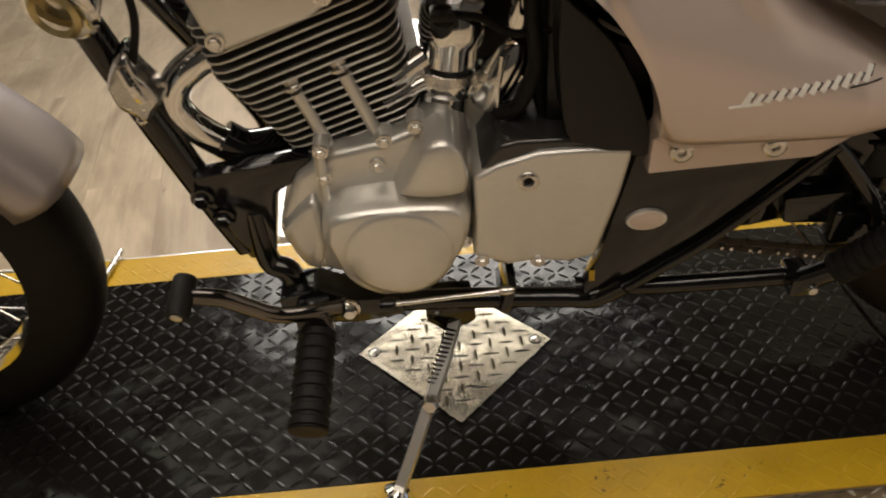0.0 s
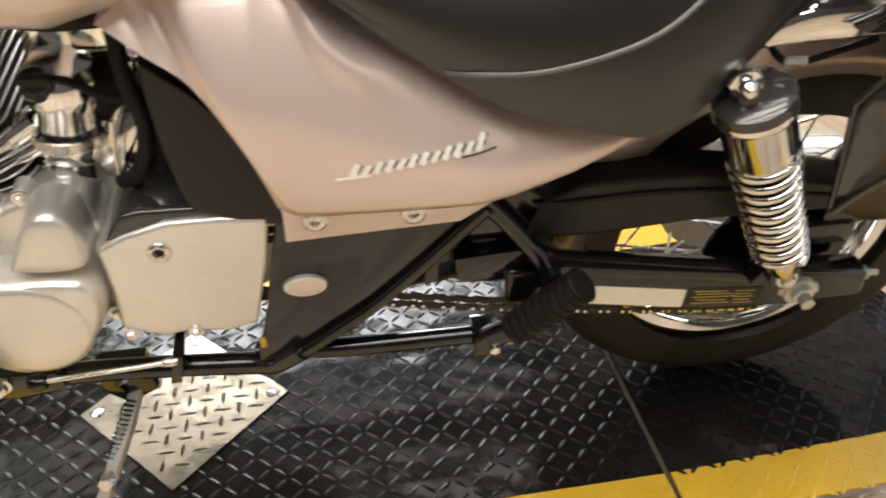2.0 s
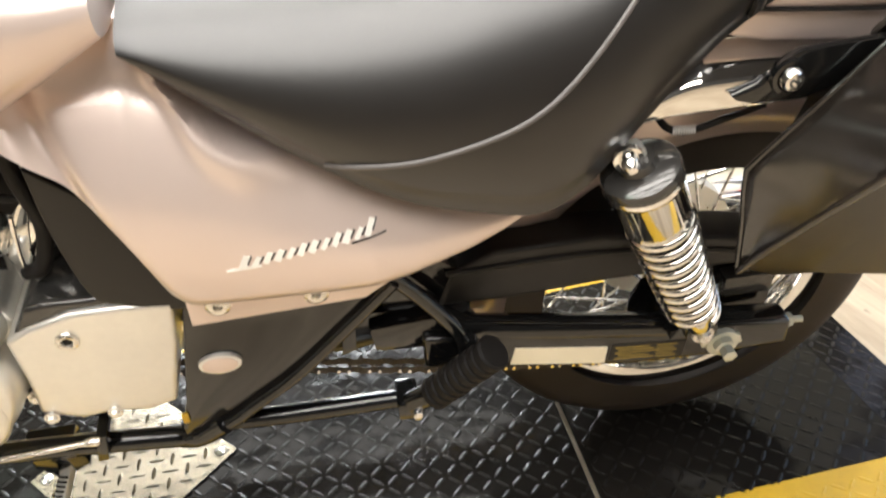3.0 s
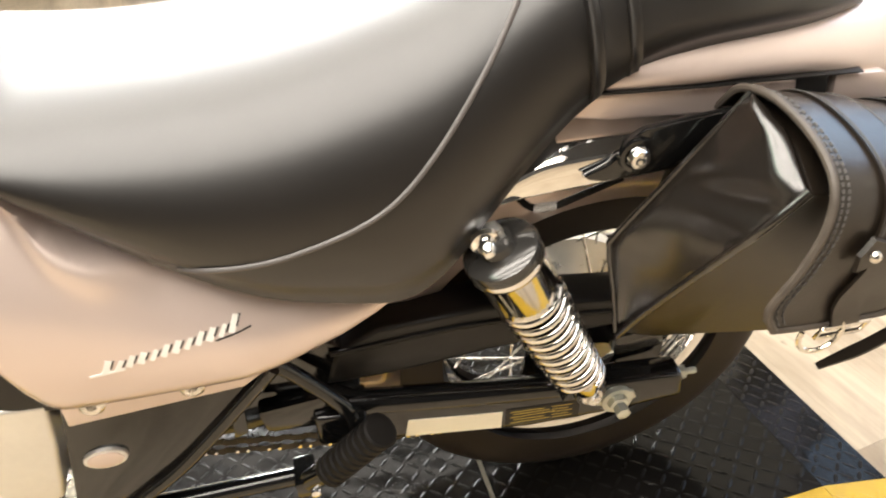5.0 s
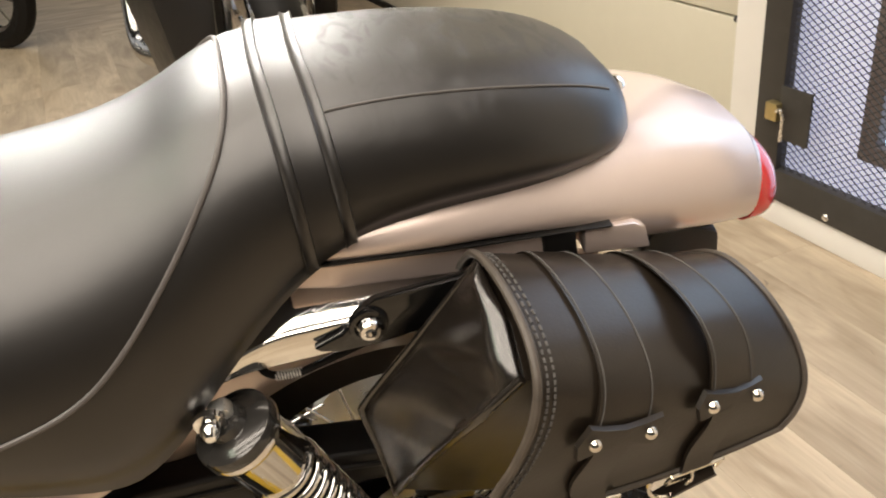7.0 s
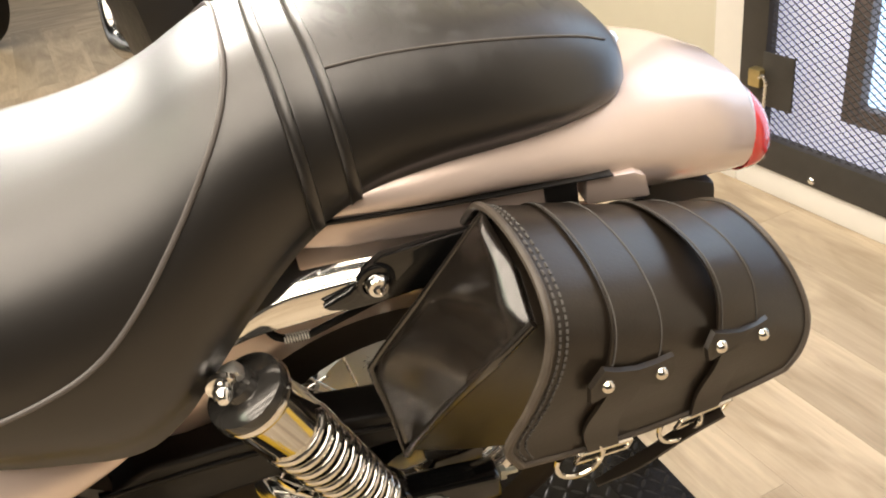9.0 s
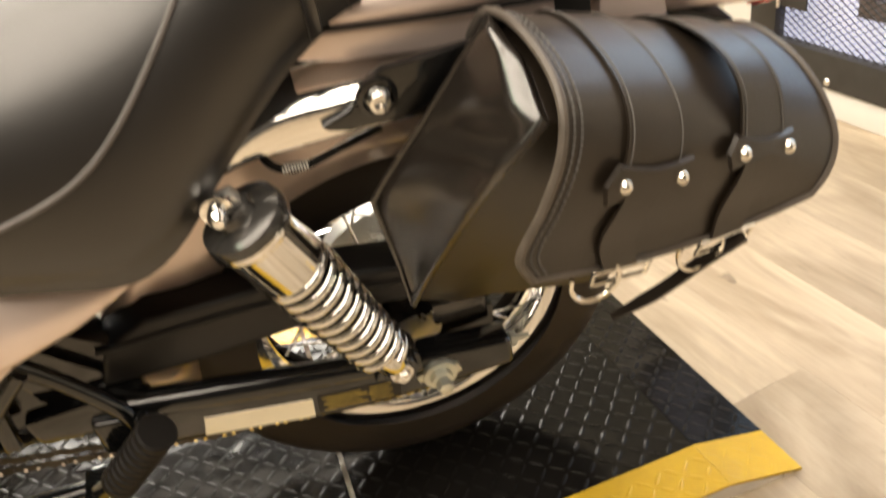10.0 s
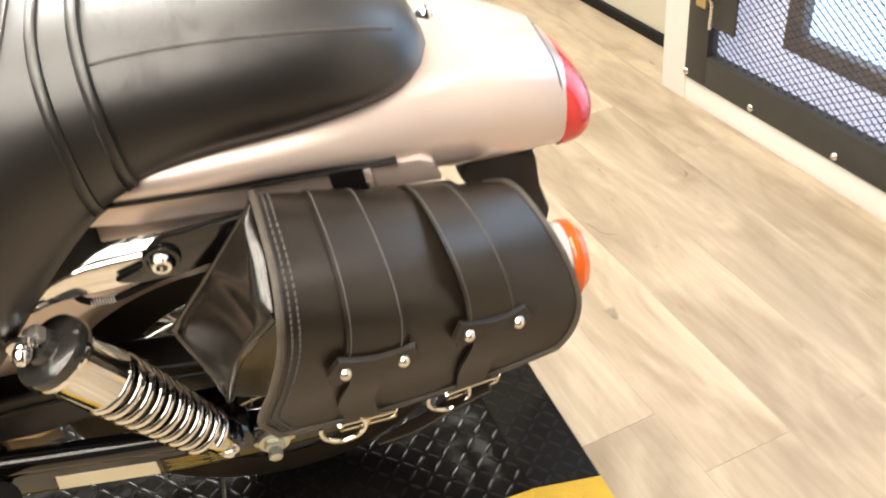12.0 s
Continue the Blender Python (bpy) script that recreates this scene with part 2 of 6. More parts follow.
SEAM = material("plank_seam", (0.14, 0.108, 0.072), 0.8)
PLASTER = material("painted_plaster", (0.34, 0.31, 0.27), 0.7, 0, 0.05, 2, 0.1, 90)
DARK_SURROUND = material("dark_surround", (0.03, 0.028, 0.026), 0.8, 0, 0.05, 2, 0.1, 90)
PLATE = material("bright_aluminium_plate", (0.21, 0.19, 0.148), 0.18, 1.0, 0.14, 22, 0.12, 300)
warped(PLATE, 14, 0.0015)
FINFACE = material("dark_fin_face", (0.10, 0.092, 0.08), 0.6, 0.3, 0.2, 30, 0.3, 500)
GATE = material("gate_black_steel", (0.045, 0.042, 0.038), 0.5, 0.2, 0.4, 22, 0.3, 200)
BRASS = material("brass", (0.55, 0.45, 0.22), 0.35, 0.9, 0.15, 60)
BROWN = material("brown_frame", (0.20, 0.16, 0.15), 0.5, 0, 0.2, 14)


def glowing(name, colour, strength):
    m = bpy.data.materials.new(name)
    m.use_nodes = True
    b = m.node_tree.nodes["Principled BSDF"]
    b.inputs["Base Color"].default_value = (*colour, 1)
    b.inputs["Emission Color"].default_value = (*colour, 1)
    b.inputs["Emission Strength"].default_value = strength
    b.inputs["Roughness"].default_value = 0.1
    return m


SKYGLASS = glowing("daylit_glass", (0.58, 0.76, 1.0), 1.5)
# glow put into the white door slab in place of light falling on it
DOOR_GLOW = glowing("glowing_door_panel", (0.74, 0.75, 0.92), 0.62)
CAPBLACK = material("dark_enamel", (0.05, 0.048, 0.045), 0.18, 0.4, 0.2, 30, coat=0.5)


# ---- mesh helpers ----
def part(name, bm, mat, parent=None, label="", smooth=40):
    me = bpy.data.meshes.new(name)
    bmesh.ops.recalc_face_normals(bm, faces=bm.faces)
    bm.to_mesh(me)
    bm.free()
    me.materials.append(mat)
    ob = new(name, me)
    if smooth:
        me.shade_smooth()
        me.set_sharp_from_angle(angle=radians(smooth))
    if parent:
        ob.parent = parent
    if label:
        tagged(ob, label)
    return ob


def subsurf(ob, n=2):
    md = ob.modifiers.new("round", "SUBSURF")
    md.levels = md.render_levels = n
    return ob


def bevelled(bm, w, seg=2, angle=30):
    if w <= 0:
        return bm
    es = [e for e in bm.edges if len(e.link_faces) == 2 and e.calc_face_angle(0) > radians(angle)]
    bmesh.ops.bevel(bm, geom=es, offset=w, segments=seg, affect="EDGES", profile=0.6, clamp_overlap=True)
    return bm


def box(x0, x1, y0, y1, z0, z1, bev=0.0, seg=2):
    bm = bmesh.new()
    bmesh.ops.create_cube(bm, size=1)
    for v in bm.verts:
        v.co = (x0 + (x1 - x0) * (v.co.x + 0.5), y0 + (y1 - y0) * (v.co.y + 0.5), z0 + (z1 - z0) * (v.co.z + 0.5))
    return bevelled(bm, bev, seg)


def prism(poly, w0, w1, bev=0.0, seg=2):
    """The outline (x, height) made solid between two distances w to the left of the bike's middle."""
    bm = bmesh.new()
    a = [bm.verts.new((x, -w0, h)) for x, h in poly]
    b = [bm.verts.new((x, -w1, h)) for x, h in poly]
    bm.faces.new(a)
    bm.faces.new(b[::-1])
    for i in range(len(poly)):
        j = (i + 1) % len(poly)
        bm.faces.new((a[j], a[i], b[i], b[j]))
    bmesh.ops.recalc_face_normals(bm, faces=bm.faces)
    return bevelled(bm, bev, seg)


def smooth_path(pts, n=8):
    """Catmull-Rom through the points."""
    p = [Vector(q) for q in pts]
    if len(p) < 3:
        return p
    ext = [2 * p[0] - p[1]] + p + [2 * p[-1] - p[-2]]
    out = []
    for i in range(1, len(ext) - 2):
        a, b, c, d = ext[i - 1:i + 3]
        for k in range(n):
            t = k / n
            out.append(0.5 * (2 * b + (c - a) * t + (2 * a - 5 * b + 4 * c - d) * t * t + (3 * b - a - 3 * c + d) * t ** 3))
    return out + [p[-1]]


def sweep(pts, ring, closed=False, scale=None, up=(0, 0, 1)):
    """A ring of (side, up) carried along the points."""
    bm = bmesh.new()
    n, rows = len(pts), []
    side = None
    for i, p in enumerate(pts):
        t = (pts[(i + 1) % n] - pts[i - 1]) if closed else (pts[min(i + 1, n - 1)] - pts[max(i - 1, 0)])
        t.normalize()
        if side is None:
            u = Vector(up)
            side = t.cross(u)
            if side.length < 0.05:
                side = t.cross(Vector((1, 0, 0)))
        side = side - t * side.dot(t)
        side.normalize()
        u = side.cross(t)
        s = scale(i / max(1, n - 1)) if scale else 1
        rows.append([bm.verts.new(p + side * a * s + u * b * s) for a, b in ring])
    m = len(ring)
    for i in range(n if closed else n - 1):
        j = (i + 1) % n
        for k in range(m):
            bm.faces.new((rows[i][k], rows[i][(k + 1) % m], rows[j][(k + 1) % m], rows[j][k]))
    if not closed:
        bm.faces.new(rows[0][::-1])
        bm.faces.new(rows[-1])
    return bm


def circle(r, n=12, sx=1.0):
    return [(r * sx * math.cos(2 * math.pi * k / n), r * math.sin(2 * math.pi * k / n)) for k in range(n)]


def tube(pts, r, n=12, smooth=True, steps=8, scale=None, sx=1.0):
    return sweep(smooth_path(pts, steps) if smooth else [Vector(p) for p in pts], circle(r, n, sx), scale=scale)


def rod(a, b, r, n=12, r2=None):
    return lathe([(0, 0), (r, 0), (r2 or r, 1), (0, 1)], a, b, n)


def lathe(profile, a, b, n=24):
    """A profile of (radius, share of the way) turned round the axis from a to b."""
    a, b = Vector(a), Vector(b)
    t = b - a
    d = t.normalized()
    s = d.cross(Vector((0, 0, 1)))
    if s.length < 0.05:
        s = d.cross(Vector((1, 0, 0)))
    s.normalize()
    u = s.cross(d)
    bm = bmesh.new()
    rows = []
    for r, k in profile:
        c = a + t * k
        if r <= 1e-6:
            rows.append([bm.verts.new(c)])
        else:
            rows.append([bm.verts.new(c + (s * math.cos(2 * math.pi * i / n) + u * math.sin(2 * math.pi * i / n)) * r) for i in range(n)])
    for p, q in zip(rows, rows[1:]):
        for i in range(n):
            j = (i + 1) % n
            if len(p) == 1 and len(q) == 1:
                continue
            if len(p) == 1:
                bm.faces.new((p[0], q[i], q[j]))
            elif len(q) == 1:
                bm.faces.new((p[i], q[0], p[j]))
            else:
                bm.faces.new((p[i], q[i], q[j], p[j]))
    return bm


def loft(rows, cap=True, closed=True):
    bm = bmesh.new()
    vs = [[bm.verts.new(p) for p in r] for r in rows]
    m = len(vs[0])
    for p, q in zip(vs, vs[1:]):
        for k in range(m if closed else m - 1):
            bm.faces.new((p[k], p[(k + 1) % m], q[(k + 1) % m], q[k]))
    if cap and closed:
        bm.faces.new(vs[0][::-1])
        bm.faces.new(vs[-1])
    return bm


def merge(*bms):
    out = bmesh.new()
    for bm in bms:
        me = bpy.data.meshes.new("tmp")
        bm.to_mesh(me)
        bm.free()
        out.from_mesh(me)
        bpy.data.meshes.remove(me)
    return out


def curve_at(table, x):
    return float(np.interp(x, [p[0] for p in table], [p[1] for p in table]))


def soft_at(table, x):
    """Smooth value between table points."""
    xs, ys = [p[0] for p in table], [p[1] for p in table]
    if x <= xs[0]:
        return ys[0]
    if x >= xs[-1]:
        return ys[-1]
    i = max(k for k in range(len(xs) - 1) if xs[k] <= x)
    h = xs[i + 1] - xs[i]
    t = (x - xs[i]) / h

    def slope(k):
        if k == 0 or k == len(xs) - 1:
            a, b = (0, 1) if k == 0 else (-2, -1)
            return (ys[b] - ys[a]) / (xs[b] - xs[a])
        return (ys[k + 1] - ys[k - 1]) / (xs[k + 1] - xs[k - 1])
    m0, m1 = slope(i) * h, slope(i + 1) * h
    return (2 * t ** 3 - 3 * t * t + 1) * ys[i] + (t ** 3 - 2 * t * t + t) * m0 + (-2 * t ** 3 + 3 * t * t) * ys[i + 1] + (t ** 3 - t * t) * m1


def thing(name, label, category, at=(0, 0, 0), group="", kind=""):
    ob = new(name)
    ob.empty_display_size = 0.05
    ob.location = at
    return tagged(ob, label, category, group, kind)

# ---- setting ----
FLOOR = -0.035
WALL_AT, WALL_TURN = Vector((1.7415, 1.674, FLOOR)), math.atan2(-0.98, 0.2)
floor = tagged(part("floor", box(-5.0, 4.5, -2.5, 7.0, FLOOR - 0.1, FLOOR - 0.006), SEAM, smooth=0), "light oak plank vinyl floor", "floor", kind="structure")


def room_wall(name, x0, x1, y0, y1, mat, label):
    return tagged(part(name, box(x0, x1, y0, y1, FLOOR - 0.1, 3.0), mat, smooth=0), label, "wall", kind="structure")


room_wall("wall_west", -5.1, -5.0, -2.5, 7.0, PLASTER, "plain painted showroom wall")
# south wall and ceiling stay out of view, darkened to deepen reflections
room_wall("wall_south", -5.0, 4.5, -2.6, -2.5, DARK_SURROUND, "unseen dark wall that keeps reflections dark")
room_wall("wall_north", -5.0, 4.5, 7.0, 7.1, PLASTER, "plain painted showroom wall")
room_wall("wall_east", 4.5, 4.6, -2.5, 7.0, PLASTER, "plain painted showroom wall")
tagged(part("ceiling", box(-5.1, 4.6, -2.6, 7.1, 3.0, 3.1), DARK_SURROUND, smooth=0), "unseen dark ceiling that keeps reflections dark", "ceiling", kind="structure")

# platform: two tread plates with a gap, painted edges, a ramp at the end, a bare metal skirt
deck = thing("display_platform", "low dark tread-plate platform with yellow painted edges and ramp end", "platform", (0, 0.55, 0))
deck.rotation_euler.z = radians(1.5)
GAP, BEND, TOE, FAR = 0.586, 1.026, 1.137, 0.495
TH = 0.004


def deck_at(x, y, z):
    c, q = math.cos(radians(1.5)), math.sin(radians(1.5))
    return Vector((c * x + q * (y - 0.55), -q * x + c * (y - 0.55), z))


def sheet(x0, x1, y0, y1, ramp=False):
    if not ramp:
        return box(x0, x1, y0, y1, -TH, 0, 0.0008, 1)
    bm = box(x0, x1, y0, y1, -TH, 0)
    for v in bm.verts:
        if v.co.x > (x0 + x1) / 2:
            v.co.z += FLOOR + TH
    return bm


part("deck_plate", sheet(-2.2, GAP - 0.004, 0.0, FAR), TREAD, deck)
part("deck_plate", sheet(GAP + 0.003, BEND, 0.0, FAR), TREAD, deck)
part("ramp_plate", sheet(BEND, TOE, 0.0, FAR, True), TREAD, deck)
for y0, y1 in ((-0.076, 0.0), (FAR, FAR + 0.082)):
    part("edge_strip", sheet(-2.2, GAP - 0.004, y0, y1), YELLOW, deck, "yellow painted tread-plate edge")
    part("edge_strip", sheet(GAP + 0.003, BEND, y0, y1), YELLOW, deck, "yellow painted tread-plate edge")
    part("ramp_strip", sheet(BEND, TOE, y0, y1, True), YELLOW, deck, "yellow painted ramp edge")


def skirt(y):
    bm = bmesh.new()
    prof = [(-2.2, -TH), (BEND, -TH), (TOE - 0.012, FLOOR), (-2.2, FLOOR)]
    a = [bm.verts.new((x, y, z)) for x, z in prof]
    b = [bm.verts.new((x, y + 0.003, z)) for x, z in prof]
    bm.faces.new(a), bm.faces.new(b[::-1])
    for i in range(4):
        bm.faces.new((a[i], a[(i + 1) % 4], b[(i + 1) % 4], b[i]))
    return bm


part("skirt", skirt(-0.076), ALU2, deck, "bare aluminium side skirt")
part("skirt", skirt(FAR + 0.079), ALU2, deck, "bare aluminium side skirt")


def lozenge(cx, cy, z, ang, length, width, height, tilt=0.0):
    """A raised tread bar: six corners round and a ridge."""
    c, s = math.cos(ang), math.sin(ang)
    base = [(-length / 2, 0), (-length / 4, -width / 2), (length / 4, -width / 2), (length / 2, 0), (length / 4, width / 2), (-length / 4, width / 2)]
    top = [(-length / 4.5, 0), (length / 4.5, 0)]
    vs = [(cx + c * u - s * v, cy + s * u + c * v, z) for u, v in base] + [(cx + c * u - s * v, cy + s * u + c * v, z + height) for u, v in top]
    vs = [(x, y, q - tilt * (x - BEND)) for x, y, q in vs] if tilt else vs
    fs = [(0, 1, 6), (1, 2, 7, 6), (2, 3, 7), (3, 4, 7), (4, 5, 6, 7), (5, 0, 6)]
    return vs, fs


def tread(name, x0, x1, y0, y1, mat, parent, pitch=0.0207, length=0.0235, width=0.0058, height=0.0007, z=0.0, slope=False, inside=None):
    vs, fs = [], []
    for i in range(int((x1 - x0) / pitch) + 1):
        for j in range(int((y1 - y0) / pitch) + 1):
            x, y = x0 + (i + 0.5) * pitch, y0 + (j + 0.5) * pitch
            if x > x1 - 0.006 or y > y1 - 0.005 or (inside and not inside(x, y)):
                continue
            v, f = lozenge(x, y, z, radians(45 if (i + j) % 2 else -45) + random.uniform(-0.04, 0.04), length, width, height, (-(FLOOR + TH) / (TOE - BEND)) if slope else 0.0)
            k = len(vs)
            vs += v
            fs += [tuple(a + k for a in q) for q in f]
    me = bpy.data.meshes.new(name)
    me.from_pydata(vs, [], fs)
    me.materials.append(mat)
    ob = new(name, me)
    ob.parent = parent
    return tagged(ob, kind="stuff")


tread("tread_bar", -0.95, GAP - 0.006, 0.0, FAR, TREADBAR, deck)
tread("tread_bar", GAP + 0.006, BEND, 0.0, FAR, TREADBAR, deck)
tread("tread_bar", BEND, TOE - 0.01, 0.0, FAR, TREADBAR, deck, slope=True)
for y0, y1 in ((-0.077, -0.003), (FAR + 0.003, FAR + 0.08)):
    tread("tread_bar", -0.95, GAP - 0.006, y0, y1, YELLOW, deck)
    tread("tread_bar", GAP + 0.006, BEND, y0, y1, YELLOW, deck)
    tread("tread_bar", BEND, TOE - 0.02, y0, y1, YELLOW, deck, slope=True)

# bare aluminium inset plate under the stand
inset = thing("stand_plate", "square bare aluminium tread plate screwed to the deck under the stand", "metal plate", (-0.043, 0.795, 0.0))
inset.rotation_euler.z = radians(0.5)
PL = [(-0.145, 0.0), (0.0, -0.16), (0.145, 0.0), (0.0, 0.16)]
bm = bmesh.new()
a = [bm.verts.new((x, y, 0.0)) for x, y in PL]
b = [bm.verts.new((x, y, 0.0035)) for x, y in PL]
bm.faces.new(a[::-1]), bm.faces.new(b)
for i in range(4):
    bm.faces.new((a[i], a[(i + 1) % 4], b[(i + 1) % 4], b[i]))
part("plate", bevelled(bm, 0.0008, 1), PLATE, inset)
vs, fs = [], []
for i in range(-6, 7):
    for j in range(-6, 7):
        x, y = i * 0.0235 + 0.006, j * 0.0235
        if abs(x) / 0.135 + abs(y) / 0.15 < 0.93:
            v, f = lozenge(x, y, 0.0035, 0.0 if (i + j) % 2 else math.pi / 2, 0.027, 0.005, 0.0012)
            fs += [tuple(q + len(vs) for q in g) for g in f]
            vs += v
me = bpy.data.meshes.new("tread_bar")
me.from_pydata(vs, [], fs)
me.materials.append(PLATE)
ob = new("tread_bar", me)
ob.parent = inset
tagged(ob, kind="stuff")
for x, y in ((-0.122, 0.0), (0.122, 0.0), (0.0, 0.135)):
    part("screw", lathe([(0, 1), (0.004, 1), (0.0055, 0.7), (0.0075, 0.65), (0.0095, 0.3), (0.0095, 0)], (x, y, 0.0035), (x, y, 0.0075), 14), STEEL, inset)

# far loose plate on the floor
loose = thing("floor_plate", "bare aluminium tread plate lying on the floor beside the platform", "metal plate", (-0.30, 1.34, FLOOR))
loose.rotation_euler.z = radians(58)
part("plate", box(-0.16, 0.30, -0.14, 0.14, 0.0, 0.012, 0.001, 1), ALU2, loose)
tread("tread_bar", -0.15, 0.29, -0.13, 0.13, ALU2, loose, 0.027, 0.027, 0.006, 0.0015, 0.012)

# wall with a caged white door, and a recessed cream overhead door
wall = thing("wall_side", "white framed wall end with a black mesh gate", "wall", WALL_AT, kind="structure")
wall.rotation_euler.z = WALL_TURN
# along the wall x, away from the room y (+), up z
part("jamb", box(0.0, 0.09, 0.0, 0.16, 0.0, 3.03, 0.004), WHITE, wall)
part("kick_board", box(0.09, 2.2, 0.002, 0.03, 0.0, 0.064, 0.003), WHITE, wall)
part("back_wall", box(0.09, 3.6, 0.17, 0.24, 0.0, 3.03), WHITE, wall)
gate = thing("mesh_gate", "black steel gate of expanded metal mesh with a hasp", "gate", WALL_AT)
gate.rotation_euler.z = WALL_TURN
part("stile", box(0.092, 0.166, -0.006, 0.026, 0.067, 2.1, 0.003), GATE, gate)
part("stile", box(1.25, 1.31, -0.006, 0.026, 0.066, 2.1, 0.003), GATE, gate)
part("bottom_rail", box(0.166, 1.25, -0.006, 0.026, 0.067, 0.144, 0.003), GATE, gate)
part("top_rail", box(0.166, 1.25, -0.006, 0.026, 2.03, 2.1, 0.003), GATE, gate)


def mesh_wires():
    x0, x1, z0, z1, run, rise = 0.160, 1.26, 0.140, 1.1, 0.0125, 0.0078
    vs, fs = [], []
    k = rise / run
    for sgn in (1, -1):
        c = z0 - k * (x1 - x0) if sgn > 0 else z0
        top = z1 if sgn > 0 else z1 + k * (x1 - x0)
        while c < top:
            pts = []
            for x in (x0, x1):
                pts.append((x, c + sgn * k * (x - x0)))
            (xa, za), (xb, zb) = pts
            ends = []
            for x, z in ((xa, za), (xb, zb)):
                zz = min(max(z, z0), z1)
                xx = x0 + (zz - c) / (sgn * k)
                ends.append((xx, zz))
            (xa, za), (xb, zb) = ends
            if abs(xb - xa) > 0.01:
                n = len(vs)
                h = 0.0010
                y0, y1 = (0.008, 0.0105) if sgn > 0 else (0.0098, 0.0123)
                vs += [(xa, y0, za - h), (xb, y0, zb - h), (xb, y0, zb + h), (xa, y0, za + h), (xa, y1, za - h), (xb, y1, zb - h), (xb, y1, zb + h), (xa, y1, za + h)]
                fs += [tuple(n + i for i in f) for f in ((0, 1, 2, 3), (7, 6, 5, 4), (3, 2, 6, 7), (0, 4, 5, 1))]
            c += 2 * rise
    me = bpy.data.meshes.new("mesh")
    me.from_pydata(vs, [], fs)
    me.materials.append(GATE)
    ob = new("mesh", me)
    ob.parent = gate
    return tagged(ob, "fine expanded metal mesh", kind="stuff")


mesh_wires()
part("lock_plate", box(0.165, 0.252, -0.012, -0.006, 0.225, 0.350, 0.002), GATE, gate, "rusty dark steel lock plate")
hasp = part("hasp", box(0.138, 0.172, -0.028, -0.006, 0.268, 0.310, 0.004), BRASS, gate, "brass hasp and padlock")
part("shackle", tube([(0.168, -0.024, 0.292), (0.182, -0.028, 0.300), (0.190, -0.026, 0.280), (0.187, -0.024, 0.226)], 0.004, 8), STEEL, hasp)
for x in (0.100, 0.323, 0.566, 0.80):
    part("screw", lathe([(0, 1), (0.006, 0.9), (0.009, 0.4), (0.009, 0)], (x, -0.006, 0.083), (x, -0.012, 0.083), 12), STEEL, gate)
cage = thing("white_door", "white door with a framed window behind the gate", "door", WALL_AT, kind="structure")
cage.rotation_euler.z = WALL_TURN
part("door_slab", merge(box(0.12, 0.35, 0.06, 0.10, 0.01, 2.05), box(0.35, 1.20, 0.06, 0.10, 0.01, 0.24), box(0.34, 1.20, 0.06, 0.10, 1.7, 2.05), box(1.1, 1.2, 0.06, 0.10, 0.24, 1.7)), DOOR_GLOW, cage, "white door panel with an added glow", smooth=0)
wf = part("window_frame", merge(box(0.335, 0.378, 0.048, 0.09, 0.215, 1.72, 0.003), box(0.378, 1.12, 0.048, 0.09, 0.215, 0.255, 0.003)), BROWN, cage, "brown window frame")
part("pane", box(0.378, 1.10, 0.075, 0.079, 0.255, 1.7), SKYGLASS, wf, "bright daylit window pane")

garage = thing("overhead_door", "cream sectional overhead door with a black bottom seal", "garage door", WALL_AT, kind="structure")
garage.rotation_euler.z = WALL_TURN
PH = 0.385
for i in range(7):
    part("door_panel", box(-4.2, 0.0, 0.142, 0.18, 0.03 + PH * i, 0.03 + PH * (i + 1) - 0.006, 0.004), CREAM, garage)
part("bottom_seal", box(-4.2, -0.01, 0.13, 0.19, 0.0, 0.032, 0.006), RUBBER, garage)
for i in range(1, 4):
    for x in (-0.10, -0.86):
        part("hinge", merge(box(x - 0.022, x + 0.022, 0.128, 0.142, 0.03 + PH * i - 0.035, 0.03 + PH * i + 0.03, 0.003), rod((x - 0.032, 0.125, 0.03 + PH * i), (x + 0.032, 0.125, 0.03 + PH * i), 0.008, 10)), GATE, garage)
tagged(part("header_wall", box(-8.0, -4.2, 0.0, 0.2, 0.0, 3.03), PLASTER, garage), "plain wall")


part("loose_rod", rod(deck_at(-0.640, 1.128, 0.007), deck_at(-0.660, 0.85, 0.007), 0.006, 10), STEEL, deck, "loose grey steel rod on the platform")

# bars on the bare skirt, and the slanting cut of the ramp end
vs, fs = [], []
for i in range(24):
    for j in range(2):
        v, f = lozenge(0.42 + 0.03 * i + 0.015 * j, -0.011 - 0.014 * j, 0.0, radians(45 if (i + j) % 2 else -45), 0.017, 0.005, 0.0012)
        if v[3][0] < BEND - 0.02:
            k = len(vs)
            vs += [(x, -0.0765 - z, y) for x, y, z in v]
            fs += [tuple(a + k for a in q) for q in f]
me = bpy.data.meshes.new("skirt_bar")
me.from_pydata(vs, [], fs)
me.materials.append(ALU2)
ob = new("skirt_bar", me)
ob.parent = deck
tagged(ob, kind="stuff")
for ob in deck.children:
    for v in ob.data.vertices:
        if v.co.x > GAP + 0.01:
            v.co.x, v.co.y = v.co.x - 0.085 * v.co.y * min(1, (v.co.x - GAP) / (BEND - GAP)), v.co.y - 0.012 + 0.070 * (v.co.x - GAP)
# ---- motorcycle ----
# its own axes: x to the rear, y to its right, z up; w is the distance to the left of the middle
LEANING, MIDDLE = 9.0, 0.742
bike = thing("motorcycle", "champagne silver cruiser motorcycle leaning on its side stand", "motorcycle", (0, MIDDLE, 0))
bike.rotation_euler.x = radians(LEANING)


def L(x, w, h):
    return Vector((x, -w, h))


